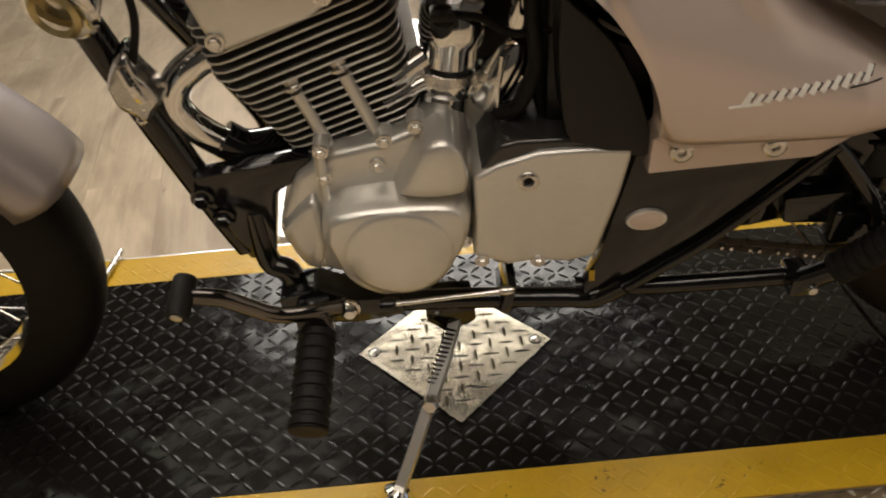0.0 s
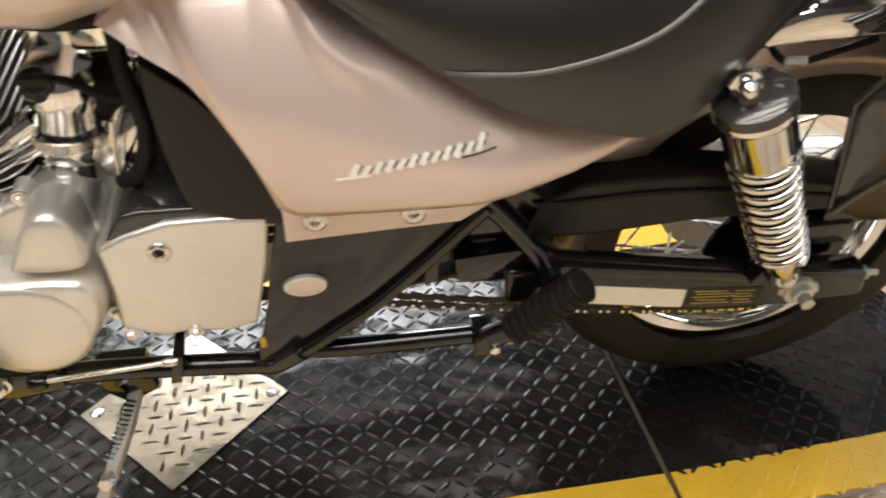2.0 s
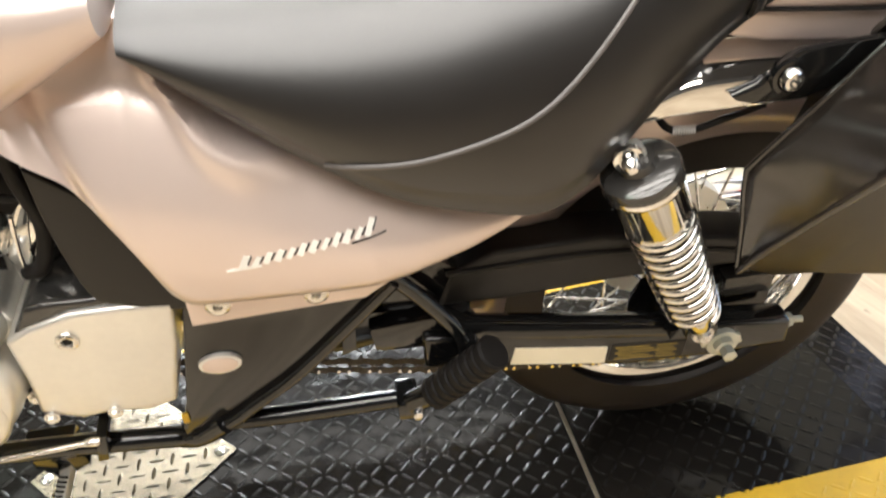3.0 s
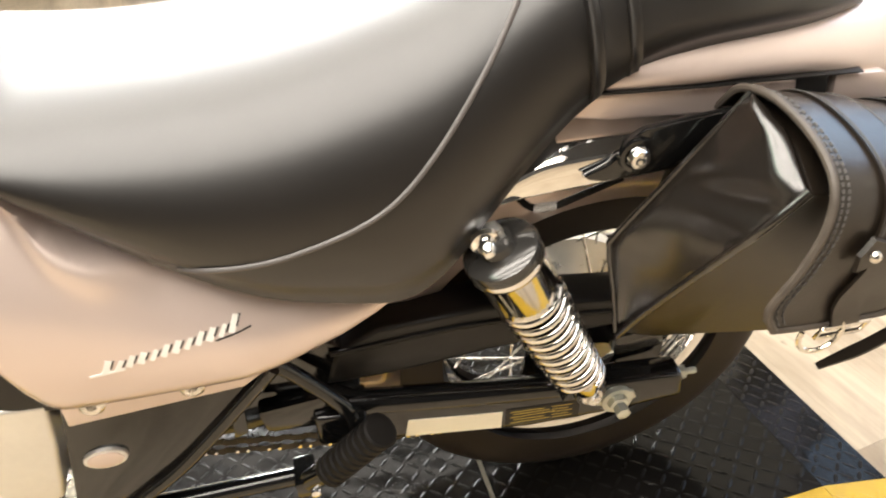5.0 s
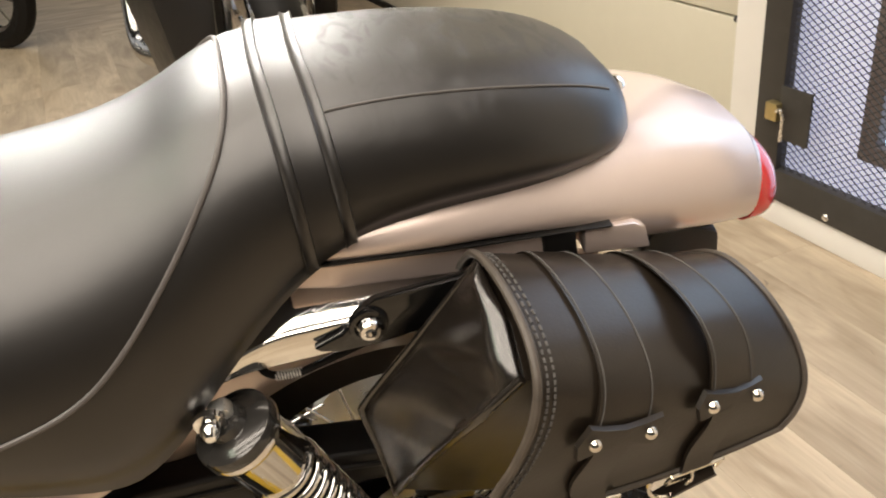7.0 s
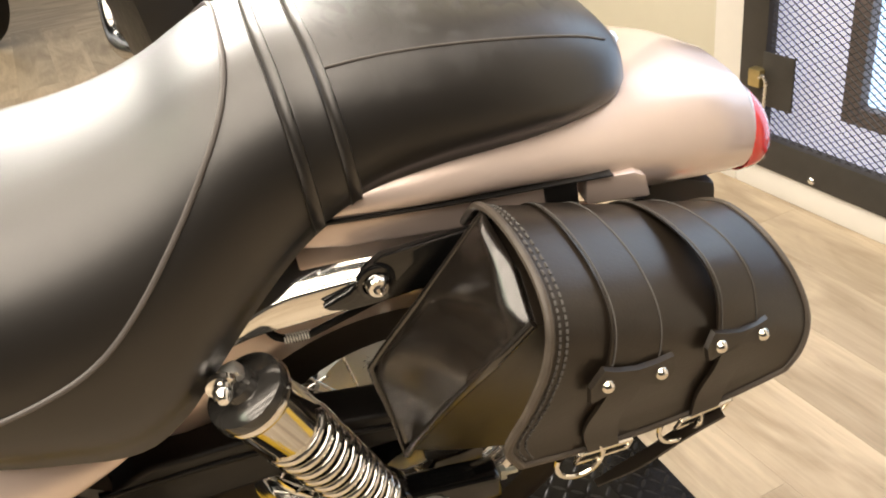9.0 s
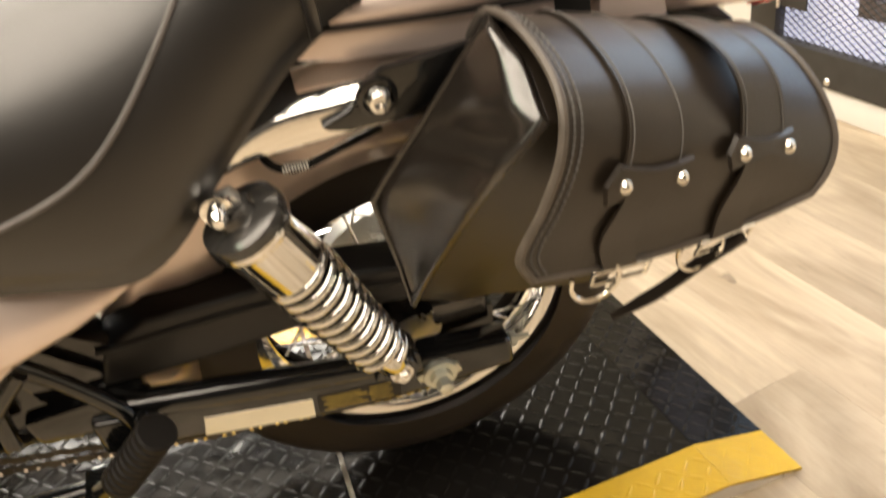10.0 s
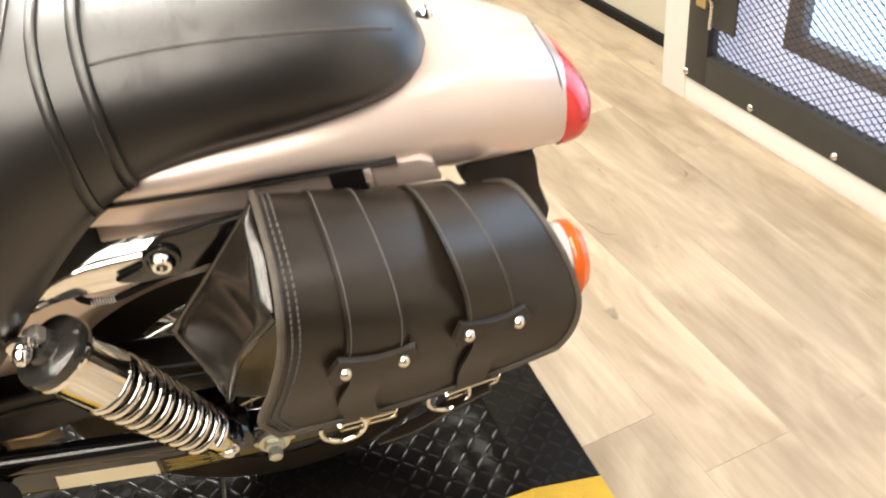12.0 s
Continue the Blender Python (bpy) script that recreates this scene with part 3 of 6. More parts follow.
def group(name, parent=bike, label=""):
    ob = new(name)
    ob.empty_display_size = 0.03
    ob.parent = parent
    return tagged(ob, label) if label else ob


def bolt(name, at, axis, r, parent, mat=None, h=0.006, washer=True):
    a = Vector(at)
    d = Vector(axis).normalized()
    n = 6
    prof = [(0, 1.0), (r * 0.85, 1.0), (r, 0.85), (r, 0.35)]
    bm = lathe(prof, a, a + d * h, n)
    if washer:
        bm = merge(bm, lathe([(r, 0.4), (r * 1.5, 0.35), (r * 1.55, 0.1), (r * 1.5, 0)], a, a + d * h, 18))
    return part(name, bm, mat or STEEL, parent, smooth=30)


def dome(name, at, axis, r, h, parent, mat, n=20):
    a, d = Vector(at), Vector(axis).normalized()
    prof = [(0, 1)] + [(r * math.sin(k * math.pi / 12), math.cos(k * math.pi / 12)) for k in range(1, 6)] + [(r, 0)]
    return part(name, lathe(prof, a, a + d * h, n), mat, parent)


OUT = (0, -1, 0)


# wheels
def wheel(name, x, w, h, R, rim, half, rimhalf, spokes, drum, rubber):
    g = group(name)
    c = L(x, w, h)
    tp = []
    for k in range(17):
        a = math.pi * k / 16
        rr = rim - 0.004 + (R - rim + 0.004) * math.sin(a) ** 0.62
        tp.append((rr, 0.5 - 0.5 * math.copysign(abs(math.cos(a)) ** 0.75, math.cos(a))))
    part("tyre", lathe(tp, c + Vector((0, half, 0)), c - Vector((0, half, 0)), 72), rubber, g)
    rp = [(rim - 0.011, 0.12), (rim - 0.002, 0.04), (rim + 0.004, 0.0), (rim + 0.007, 0.01), (rim + 0.006, 0.05), (rim - 0.007, 0.16), (rim - 0.010, 0.32), (rim - 0.015, 0.42), (rim - 0.016, 0.5)]
    rp = rp + [(r, 1 - k) for r, k in rp[-2::-1]]
    part("rim", lathe(rp, c + Vector((0, rimhalf, 0)), c - Vector((0, rimhalf, 0)), 72), CHROME, g, "chrome wheel rim")
    part("hub", lathe([(0, 0), (0.025, 0), (0.03, 0.1), (0.052, 0.12), (0.052, 0.18), (0.03, 0.24), (0.03, 0.74), (0.055, 0.78), (drum, 0.8), (drum, 0.98), (drum * 0.9, 1.0), (0, 1.0)], c - Vector((0, 0.058, 0)), c + Vector((0, 0.066, 0)), 36), ALU2, g)
    for k in range(spokes):
        a = 2 * math.pi * k / spokes
        side = -1 if k % 2 else 1
        skew = 0.33 * (1 if (k // 2) % 2 else -1)
        ra = 0.05 if side < 0 else drum * 0.95
        p0 = c + Vector((ra * math.cos(a + skew), side * 0.042, ra * math.sin(a + skew)))
        p1 = c + Vector(((rim - 0.02) * math.cos(a), side * 0.004, (rim - 0.02) * math.sin(a)))
        part("spoke", rod(p0, p1, 0.0019, 6), STEEL, g)
    return g


rear_wheel = wheel("rear_wheel", 0.710, -0.032, 0.274, 0.268, 0.188, 0.053, 0.034, 36, 0.095, TYRE)
front_wheel = wheel("front_wheel", -0.772, 0.0, 0.298, 0.298, 0.222, 0.047, 0.032, 36, 0.06, RUBBER)

# final drive
part("sprocket", lathe([(0.03, 0), (0.06, 0.0), (0.083, 0.2), (0.088, 0.2), (0.088, 0.8), (0.06, 1), (0.03, 1)], L(0.70, 0.062, 0.30), L(0.70, 0.070, 0.30), 40), BLACK, rear_wheel)


def chain(pts):
    path = smooth_path(pts, 40)
    total, out = 0.0, bmesh.new()
    pitch, nxt, k = 0.0127, 0.0, 0
    for a, b in zip(path, path[1:]):
        seg = (b - a).length
        while nxt <= total + seg:
            p = a + (b - a) * ((nxt - total) / seg)
            d = (b - a).normalized()
            u = Vector((-d.z, 0, d.x))
            off = 0.0065 if k % 2 else 0.0048
            for sgn in (-1, 1):
                y = Vector((0, sgn * off, 0))
                ring = [p + d * ca * 0.0088 + u * sb * (0.0056 if abs(ca) > 0.5 else 0.0042) for ca, sb in ((-1, -0.4), (-0.6, -1), (0, -1), (0.6, -1), (1, -0.4), (1, 0.4), (0.6, 1), (0, 1), (-0.6, 1), (-1, 0.4))]
                f = [out.verts.new(q + y) for q in ring]
                g = [out.verts.new(q + y + Vector((0, sgn * 0.0012, 0))) for q in ring]
                out.faces.new(g), out.faces.new(f[::-1])
                for i in range(10):
                    out.faces.new((f[i], f[(i + 1) % 10], g[(i + 1) % 10], g[i]))
            nxt += pitch
            k += 1
        total += seg
    return out


drive = part("chain", chain([L(0.02, 0.066, 0.335), L(0.20, 0.066, 0.297), L(0.42, 0.066, 0.25), L(0.60, 0.066, 0.222), L(0.70, 0.066, 0.212)]), CHAINMAT, bike, "oily drive chain")
part("chain", chain([L(0.02, 0.066, 0.40), L(0.35, 0.066, 0.395), L(0.70, 0.066, 0.388)]), CHAINMAT, bike, "oily drive chain")
bm = bmesh.new()
for k in range(54):
    t = k / 53
    p = [L(0.02, 0.066, 0.335), L(0.20, 0.066, 0.297), L(0.42, 0.066, 0.25), L(0.60, 0.066, 0.222), L(0.70, 0.066, 0.212)]
    path = smooth_path(p, 20)
    q = path[int(t * (len(path) - 1))]
    m = lathe([(0, 1), (0.0022, 1), (0.0026, 0.3), (0.0026, 0)], q + Vector((0, -0.007, 0)), q + Vector((0, -0.0095, 0)), 8)
    me = bpy.data.meshes.new("tmp")
    m.to_mesh(me)
    m.free()
    bm.from_mesh(me)
    bpy.data.meshes.remove(me)
part("pin", bm, CHROME, drive, "bright chain pins")

# seat
SEAT_LOW = [(0.165, 0.722), (0.23, 0.674), (0.29, 0.630), (0.358, 0.591), (0.423, 0.570), (0.476, 0.558), (0.512, 0.573), (0.555, 0.614), (0.595, 0.652), (0.640, 0.690), (0.69, 0.713), (0.75, 0.723), (0.82, 0.722), (0.88, 0.718), (0.93, 0.714), (0.955, 0.718)]
SEAT_TOP = [(0.165, 0.752), (0.20, 0.750), (0.25, 0.746), (0.33, 0.745), (0.40, 0.750), (0.48, 0.762), (0.54, 0.781), (0.59, 0.808), (0.62, 0.820), (0.66, 0.824), (0.75, 0.821), (0.83, 0.811), (0.89, 0.796), (0.93, 0.774), (0.948, 0.752), (0.955, 0.734)]
SEAT_HALF = [(0.165, 0.138), (0.25, 0.160), (0.35, 0.180), (0.45, 0.184), (0.52, 0.174), (0.60, 0.150), (0.70, 0.132), (0.80, 0.123), (0.87, 0.110), (0.92, 0.086), (0.945, 0.056), (0.955, 0.03)]


def seat_point(x, a, lift=0.0):
    """a: 0 at the left lower edge, 1 on the middle line, 2 at the right lower edge."""
    side = -1 if a <= 1 else 1
    b = a if a <= 1 else 2 - a
    w, lo, hi = soft_at(SEAT_HALF, x), soft_at(SEAT_LOW, x), soft_at(SEAT_TOP, x)
    c, s = math.cos(b * math.pi / 2), math.sin(b * math.pi / 2)
    roll = 0.010 * math.exp(-((b / 0.06) ** 2))
    p = Vector((x, side * (w * c ** 0.58 - roll), lo + (hi - lo) * s ** 0.85))
    return p + Vector((0, side * c, s)) * lift


SEAT_STEPS = [0, 0.015, 0.03, 0.05] + [k / 16 for k in range(1, 16)]
SEAT_STEPS += [1] + [2 - a for a in reversed(SEAT_STEPS)]
rows = []
for i in range(65):
    x = 0.165 + 0.790 * i / 64
    rows.append([seat_point(x, a) for a in SEAT_STEPS])
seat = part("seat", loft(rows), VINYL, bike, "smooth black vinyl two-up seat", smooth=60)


def on_seat(pts, lift):
    return [seat_point(x, a, lift) for x, a in pts]


SEAMLINE = [(0.30, 0.02), (0.335, 0.10), (0.385, 0.17), (0.435, 0.235), (0.488, 0.32), (0.537, 0.42), (0.573, 0.52), (0.597, 0.64), (0.610, 0.80), (0.614, 1.0), (0.610, 1.2), (0.592, 1.36)]


def dense(tab, n=6):
    return [(p.x, p.y) for p in smooth_path([(a, b, 0) for a, b in tab], n)]


part("piping", sweep(on_seat(dense(SEAMLINE), 0.0005), circle(0.0024, 8)), PIPING, seat, "raised seam piping")
part("seam", sweep(on_seat([(0.665 + 0.255 * k / 24, 0.665 - 0.06 * (k / 24) ** 2) for k in range(25)], 0.0002), circle(0.0011, 6)), PIPING, seat, "top stitch seam")


def belt(x, width, lift, thick, tilt):
    rows = []
    for k in range(41):
        a = 0.02 + 1.96 * k / 40
        row = []
        for j, (dx, dl) in enumerate(((-0.5, 0), (-0.5, thick), (-0.42, thick + 0.0015), (-0.2, thick), (0.2, thick), (0.42, thick + 0.0015), (0.5, thick), (0.5, 0))):
            b = min(a, 2 - a)
            row.append(seat_point(x + dx * width + tilt * (b - 0.5), a, lift + dl))
        rows.append(row)
    return loft(rows, cap=False)


part("passenger_strap", belt(0.662, 0.040, -0.001, 0.0045, -0.012), VINYL, seat, "creased black vinyl passenger strap")
part("passenger_strap", belt(0.646, 0.010, -0.001, 0.006, -0.012), VINYL, seat, "creased black vinyl passenger strap")
part("passenger_strap", belt(0.678, 0.010, -0.001, 0.006, -0.012), VINYL, seat, "creased black vinyl passenger strap")
dome("seat_bolt", L(0.966, -0.022, 0.722), (0.3, 0, 1), 0.011, 0.012, bike, CHROME)


# shells
def shell(grid, depth, closed=False):
    """A grid of points as a skin, with its rim turned inward by depth (towards the middle)."""
    bm = bmesh.new()
    vs = [[bm.verts.new(p) for p in r] for r in grid]
    n, m = len(vs), len(vs[0])
    for i in range(n - 1):
        for j in range(m - 1):
            try:
                bm.faces.new((vs[i][j], vs[i + 1][j], vs[i + 1][j + 1], vs[i][j + 1]))
            except ValueError:
                pass
    loop = [vs[i][0] for i in range(n)] + [vs[-1][j] for j in range(1, m)] + [vs[i][-1] for i in range(n - 2, -1, -1)] + [vs[0][j] for j in range(m - 2, 0, -1)]
    inner = [bm.verts.new(v.co + Vector(depth)) for v in loop]
    for i in range(len(loop)):
        j = (i + 1) % len(loop)
        bm.faces.new((loop[i], loop[j], inner[j], inner[i]))
    return bm


PANEL_LOW = [(0.155, 0.486), (0.20, 0.484), (0.266, 0.485), (0.32, 0.487), (0.36, 0.492), (0.416, 0.508), (0.45, 0.524), (0.485, 0.548)]
PANEL_TOP = [(0.045, 0.676), (0.075, 0.695), (0.11, 0.712), (0.154, 0.740), (0.20, 0.712), (0.28, 0.652), (0.36, 0.604), (0.485, 0.562)]


CREASE = [(0.150, 0.760), (0.170, 0.732), (0.193, 0.682), (0.210, 0.654), (0.238, 0.634), (0.30, 0.615)]


def panel_w(x, h):
    lo = curve_at(PANEL_LOW, max(x, 0.155))
    hi = curve_at(PANEL_TOP[3:], max(x, 0.154)) if x > 0.154 else 0.740
    t = min(1, max(0, (h - lo) / (hi - lo + 1e-6)))
    rear = min(1, max(0, (x - 0.33) / 0.16))
    w = 0.160 + 0.030 * math.sin(math.pi * min(1, t * 1.15 + 0.05)) ** 0.8 * (1 - 0.6 * rear) - (0.038 - 0.012 * rear) * t - 0.02 * rear
    # the scoop above the crease that runs down from the tank corner and levels out
    d = h - soft_at(CREASE, x)
    run = min(1, max(0, (x - 0.150) / 0.03)) * min(1, max(0, (0.275 - x) / 0.045))
    up = min(1, max(0, d / 0.011))
    w += run * (0.011 * math.exp(-(d / 0.020) ** 2) - 0.030 * up * up * (3 - 2 * up))
    w -= 0.016 * min(1, max(0, (t - 0.5) / 0.5)) ** 1.6 * min(1, max(0, (0.21 - x) / 0.05))
    w -= 0.012 * min(1, max(0, (t - 0.86) / 0.14)) ** 2
    return w - 0.018 * math.exp(-(t / 0.06) ** 2) - 0.012 * math.exp(-((x - 0.06 - 0.10 * (1 - t)) / 0.012) ** 2)


def along(tab, u):
    p = smooth_path([(a, b, 0) for a, b in tab], 12)
    f = u * (len(p) - 1)
    i = min(int(f), len(p) - 2)
    return p[i] + (p[i + 1] - p[i]) * (f - i)


grid = []
for i in range(89):
    u = i / 88
    lo, hi = along(PANEL_LOW, u), along(PANEL_TOP, u)
    row = []
    for j in range(57):
        v = j / 56
        p = lo + (hi - lo) * v
        bow = (1 - u) ** 3 * 4 * v * (1 - v)
        x, h = p.x + 0.030 * bow, p.y + 0.012 * bow
        row.append(L(x, panel_w(x, h), h))
    grid.append(row)
panel = part("side_panel", shell(grid, (0, 0.03, 0)), CHAMPAGNE, bike, "champagne metallic side panel", smooth=50)
part("side_panel", shell([[Vector((p.x, -p.y, p.z)) for p in r] for r in grid], (0, -0.03, 0)), CHAMPAGNE, bike, "champagne metallic side panel", smooth=50)
# slanted model lettering as plain strokes
def stroke(xa, ha, xb, hb, wide, mat):
    pts = []
    for t in range(5):
        x, h = xa + (xb - xa) * t / 4, ha + (hb - ha) * t / 4
        pts.append(L(x, panel_w(x, h) + 0.0006, h))
    return part("letter_bar", sweep(pts, [(-wide, -0.0004), (wide, -0.0004), (wide, 0.0004), (-wide, 0.0004)], up=(0, -1, 0)), mat, panel)


for k in range(12):
    x0, h0 = 0.220 + 0.0096 * k, 0.5470 + 0.0009 * k
    hgt = 0.0120 if k in (0, 11) else (0.0095, 0.0085, 0.0100)[k % 3]
    stroke(x0, h0, x0 + 0.0060, h0 + hgt, (0.0030, 0.0022, 0.0026)[k % 3], LETTER)
    stroke(x0 + 0.0052, h0 + hgt * 0.3, x0 + 0.0092, h0 + hgt * 0.95, 0.0008, DARKLETTER)
stroke(0.207, 0.5462, 0.236, 0.5475, 0.0010, LETTER)
stroke(0.312, 0.5540, 0.342, 0.5565, 0.0008, DARKLETTER)

# tank edge above the panel
rows = []
for i in range(13):
    x = -0.42 + 0.58 * i / 12
    t = i / 12
    w = soft_at([(-0.42, 0.11), (-0.2, 0.165), (0.0, 0.175), (0.06, 0.172), (0.12, 0.166), (0.16, 0.150)], x)
    lo = soft_at([(-0.42, 0.72), (-0.2, 0.69), (0.0, 0.668), (0.05, 0.677), (0.10, 0.703), (0.16, 0.737)], x)
    hi = 0.92 - 0.13 * t ** 2
    ring = []
    for k in range(17):
        a = math.pi * (k / 16) - math.pi / 2
        cs = max(math.cos(a), 0.0)
        ring.append(Vector((x, -w * cs ** (0.28 if a < 0 else 0.7), (lo + hi) / 2 + (hi - lo) / 2 * math.copysign(abs(math.sin(a)) ** 0.8, a))))
    ring += [Vector((p.x, -p.y, p.z)) for p in ring[-2:0:-1]]
    rows.append(ring)
part("fuel_tank", loft(rows), CHAMPAGNE, bike, "champagne metallic fuel tank", smooth=60)

# black air box panel and mounting strip
AIR = [(0.066, 0.640), (0.066, 0.575), (0.076, 0.500), (0.10, 0.482), (0.150, 0.466), (0.158, 0.482), (0.140, 0.540), (0.112, 0.592)]
part("air_box_cover", prism([(p.x, p.y) for p in smooth_path([(x, h, 0) for x, h in AIR + AIR[:1]], 4)][:-1], 0.02, 0.132, 0.010, 3), SATIN, bike, "satin black plastic air box cover")
part("panel_strip", prism([(0.156, 0.492), (0.155, 0.452), (0.317, 0.458), (0.35, 0.480), (0.36, 0.495)], 0.12, 0.142, 0.002), CHAMPAGNE, bike, "champagne mounting strip")
for x, h in ((0.184, 0.478), (0.273, 0.476)):
    bm = lathe([(0.0035, 0.55), (0.0045, 0.9), (0.0085, 1), (0.0115, 0.75), (0.0125, 0.3), (0.0125, 0)], L(x, 0.141, h), L(x, 0.149, h), 20)
    part("panel_bolt", merge(bm, lathe([(0, 0.5), (0.004, 0.5)], L(x, 0.141, h), L(x, 0.149, h), 6)), STEEL, bike, "round socket-head bolt")

# frame
frame_set = group("frame", bike, "black steel tube frame")
part("down_tube", tube([L(-0.428, 0.03, 0.80), L(-0.372, 0.055, 0.645), L(-0.328, 0.065, 0.512), L(-0.284, 0.075, 0.395), L(-0.262, 0.08, 0.345)], 0.0165, 14), BLACK, frame_set)
part("down_tube", tube([L(-0.43, -0.03, 0.80), L(-0.355, -0.06, 0.63), L(-0.255, -0.075, 0.44), L(-0.24, -0.08, 0.38)], 0.019, 14), BLACK, frame_set)
part("brace_tube", tube([L(-0.33, 0.02, 0.76), L(-0.25, 0.03, 0.63), L(-0.235, 0.03, 0.58)], 0.014, 12), BLACK, frame_set)
part("engine_bracket", prism([(-0.298, 0.452), (-0.175, 0.468), (-0.168, 0.452), (-0.215, 0.425), (-0.232, 0.34), (-0.262, 0.335), (-0.282, 0.40)], 0.07, 0.095, 0.006), BLACK, frame_set)
for x, h in ((-0.292, 0.428), (-0.276, 0.400)):
    bolt("bracket_bolt", L(x, 0.095, h), OUT, 0.008, frame_set, BLACK, 0.012)
part("cradle_tube", tube([L(-0.245, 0.085, 0.40), L(-0.243, 0.09, 0.33), L(-0.222, 0.095, 0.315), L(-0.215, 0.10, 0.285), L(-0.185, 0.10, 0.262)], 0.013, 12), BLACK, frame_set)
part("lower_rail", tube([L(-0.20, 0.10, 0.262), L(-0.05, 0.105, 0.262), L(0.08, 0.11, 0.256), L(0.118, 0.12, 0.262), L(0.15, 0.125, 0.285)], 0.0125, 12), BLACK, frame_set)
part("rear_rail", tube([L(0.10, 0.10, 0.262), L(0.20, 0.11, 0.264), L(0.355, 0.115, 0.268)], 0.011, 12), BLACK, frame_set)
part("diagonal_tube", tube([L(0.115, 0.122, 0.268), L(0.155, 0.126, 0.284), L(0.19, 0.126, 0.310), L(0.245, 0.126, 0.354), L(0.345, 0.126, 0.458)], 0.0075, 12), BLACK, frame_set)
part("stay_tube", tube([L(0.335, 0.115, 0.466), L(0.37, 0.118, 0.425), L(0.405, 0.125, 0.375), L(0.413, 0.13, 0.345)], 0.0085, 10), BLACK, frame_set)
part("seat_rail", tube([L(0.10, 0.10, 0.60), L(0.35, 0.10, 0.50), L(0.48, 0.09, 0.56), L(0.60, 0.06, 0.64), L(0.80, 0.06, 0.66)], 0.013, 12), BLACK, frame_set)
part("pivot_plate", prism([(0.30, 0.47), (0.36, 0.475), (0.43, 0.42), (0.42, 0.33), (0.36, 0.33), (0.33, 0.40)], 0.075, 0.095, 0.004), BLACK, frame_set)
part("inner_shield", prism([(0.15, 0.46), (0.385, 0.46), (0.41, 0.37), (0.37, 0.325), (0.30, 0.312), (0.24, 0.312), (0.16, 0.31)], 0.03, 0.075, 0.004), BLACK, frame_set)
part("fuse_bracket", prism([(0.285, 0.34), (0.30, 0.345), (0.305, 0.41), (0.29, 0.41)], 0.09, 0.105, 0.002), BLACK, frame_set)
part("swing_pivot_cover", prism([(0.315, 0.38), (0.40, 0.385), (0.43, 0.37), (0.43, 0.335), (0.32, 0.345)], 0.09, 0.112, 0.006), BLACK, frame_set)
plate = part("lower_cover", prism([(0.147, 0.462), (0.345, 0.458), (0.245, 0.356), (0.19, 0.312), (0.153, 0.284), (0.106, 0.268), (0.106, 0.285), (0.119, 0.328)], 0.105, 0.124, 0.003), BLACK, bike, "gloss black lower frame cover")
bm = bmesh.new()
ringo = []
for k in range(28):
    a = 2 * math.pi * k / 28
    ringo.append((0.165 + 0.0215 * math.cos(a), 0.380 + 0.0135 * math.sin(a)))
badge = part("oval_badge", prism(ringo, 0.122, 0.129, 0.002), ALU2, plate, "oval satin metal badge")
part("badge_inlay", prism([(0.165 + (x - 0.165) * 0.82, 0.380 + (h - 0.380) * 0.8) for x, h in ringo], 0.128, 0.1300, 0.0006), CHAMPAGNE, badge)
part("caution_mark", box(0.110, 0.116, -0.1262, -0.1240, 0.295, 0.309), YELLOW, plate, "small yellow sticker")

# engine
engine = group("engine", bike, "air-cooled single-cylinder engine of cast aluminium")
CASE = [(-0.218, 0.375), (-0.213, 0.405), (-0.190, 0.452), (-0.152, 0.478), (-0.098, 0.488), (-0.066, 0.502), (-0.030, 0.500), (-0.016, 0.488), (-0.012, 0.44), (-0.018, 0.37), (-0.04, 0.345), (-0.10, 0.325), (-0.165, 0.318), (-0.20, 0.335)]
case = part("crank_case", prism(CASE, -0.12, 0.108, 0.010, 3), ALU, engine)


def raised(poly, w0, w1, inset, seg=4):
    """A cast boss: the outline drawn in towards its middle over a rounded shoulder."""
    cx, ch = sum(p[0] for p in poly) / len(poly), sum(p[1] for p in poly) / len(poly)
    pts = [(p.x, p.y) for p in smooth_path([(x, h, 0) for x, h in poly + poly[:1]], 5)][:-1]
    rows = []
    for k in range(seg + 1):
        a = math.pi / 2 * k / seg
        w = w0 + (w1 - w0) * math.sin(a)
        f = 1 - inset * (1 - math.cos(a))
        rows.append([L(cx + (x - cx) * f, w, ch + (h - ch) * f) for x, h in pts])
    rows.append([L(cx + (x - cx) * (1 - inset) * 0.5, w1 + 0.001, ch + (h - ch) * (1 - inset) * 0.5) for x, h in pts])
    return loft(rows)


part("generator_cover", raised([(-0.173, 0.398), (-0.166, 0.425), (-0.140, 0.437), (-0.088, 0.441), (-0.038, 0.437), (-0.020, 0.425), (-0.016, 0.40), (-0.026, 0.368), (-0.048, 0.338), (-0.085, 0.318), (-0.120, 0.313), (-0.155, 0.34)], 0.10, 0.150, 0.16, 6), ALU, case, smooth=60)
part("generator_dome", lathe([(0.058, 0), (0.056, 0.5), (0.050, 0.85), (0.03, 1), (0, 1.02)], L(-0.093, 0.147, 0.378), L(-0.093, 0.154, 0.378), 40), ALU, case, smooth=60)
part("shift_cover", raised([(-0.092, 0.447), (-0.075, 0.478), (-0.058, 0.506), (-0.036, 0.512), (-0.020, 0.494), (-0.017, 0.452), (-0.030, 0.442), (-0.065, 0.441)], 0.10, 0.146, 0.22, 5), ALU, case, smooth=60)
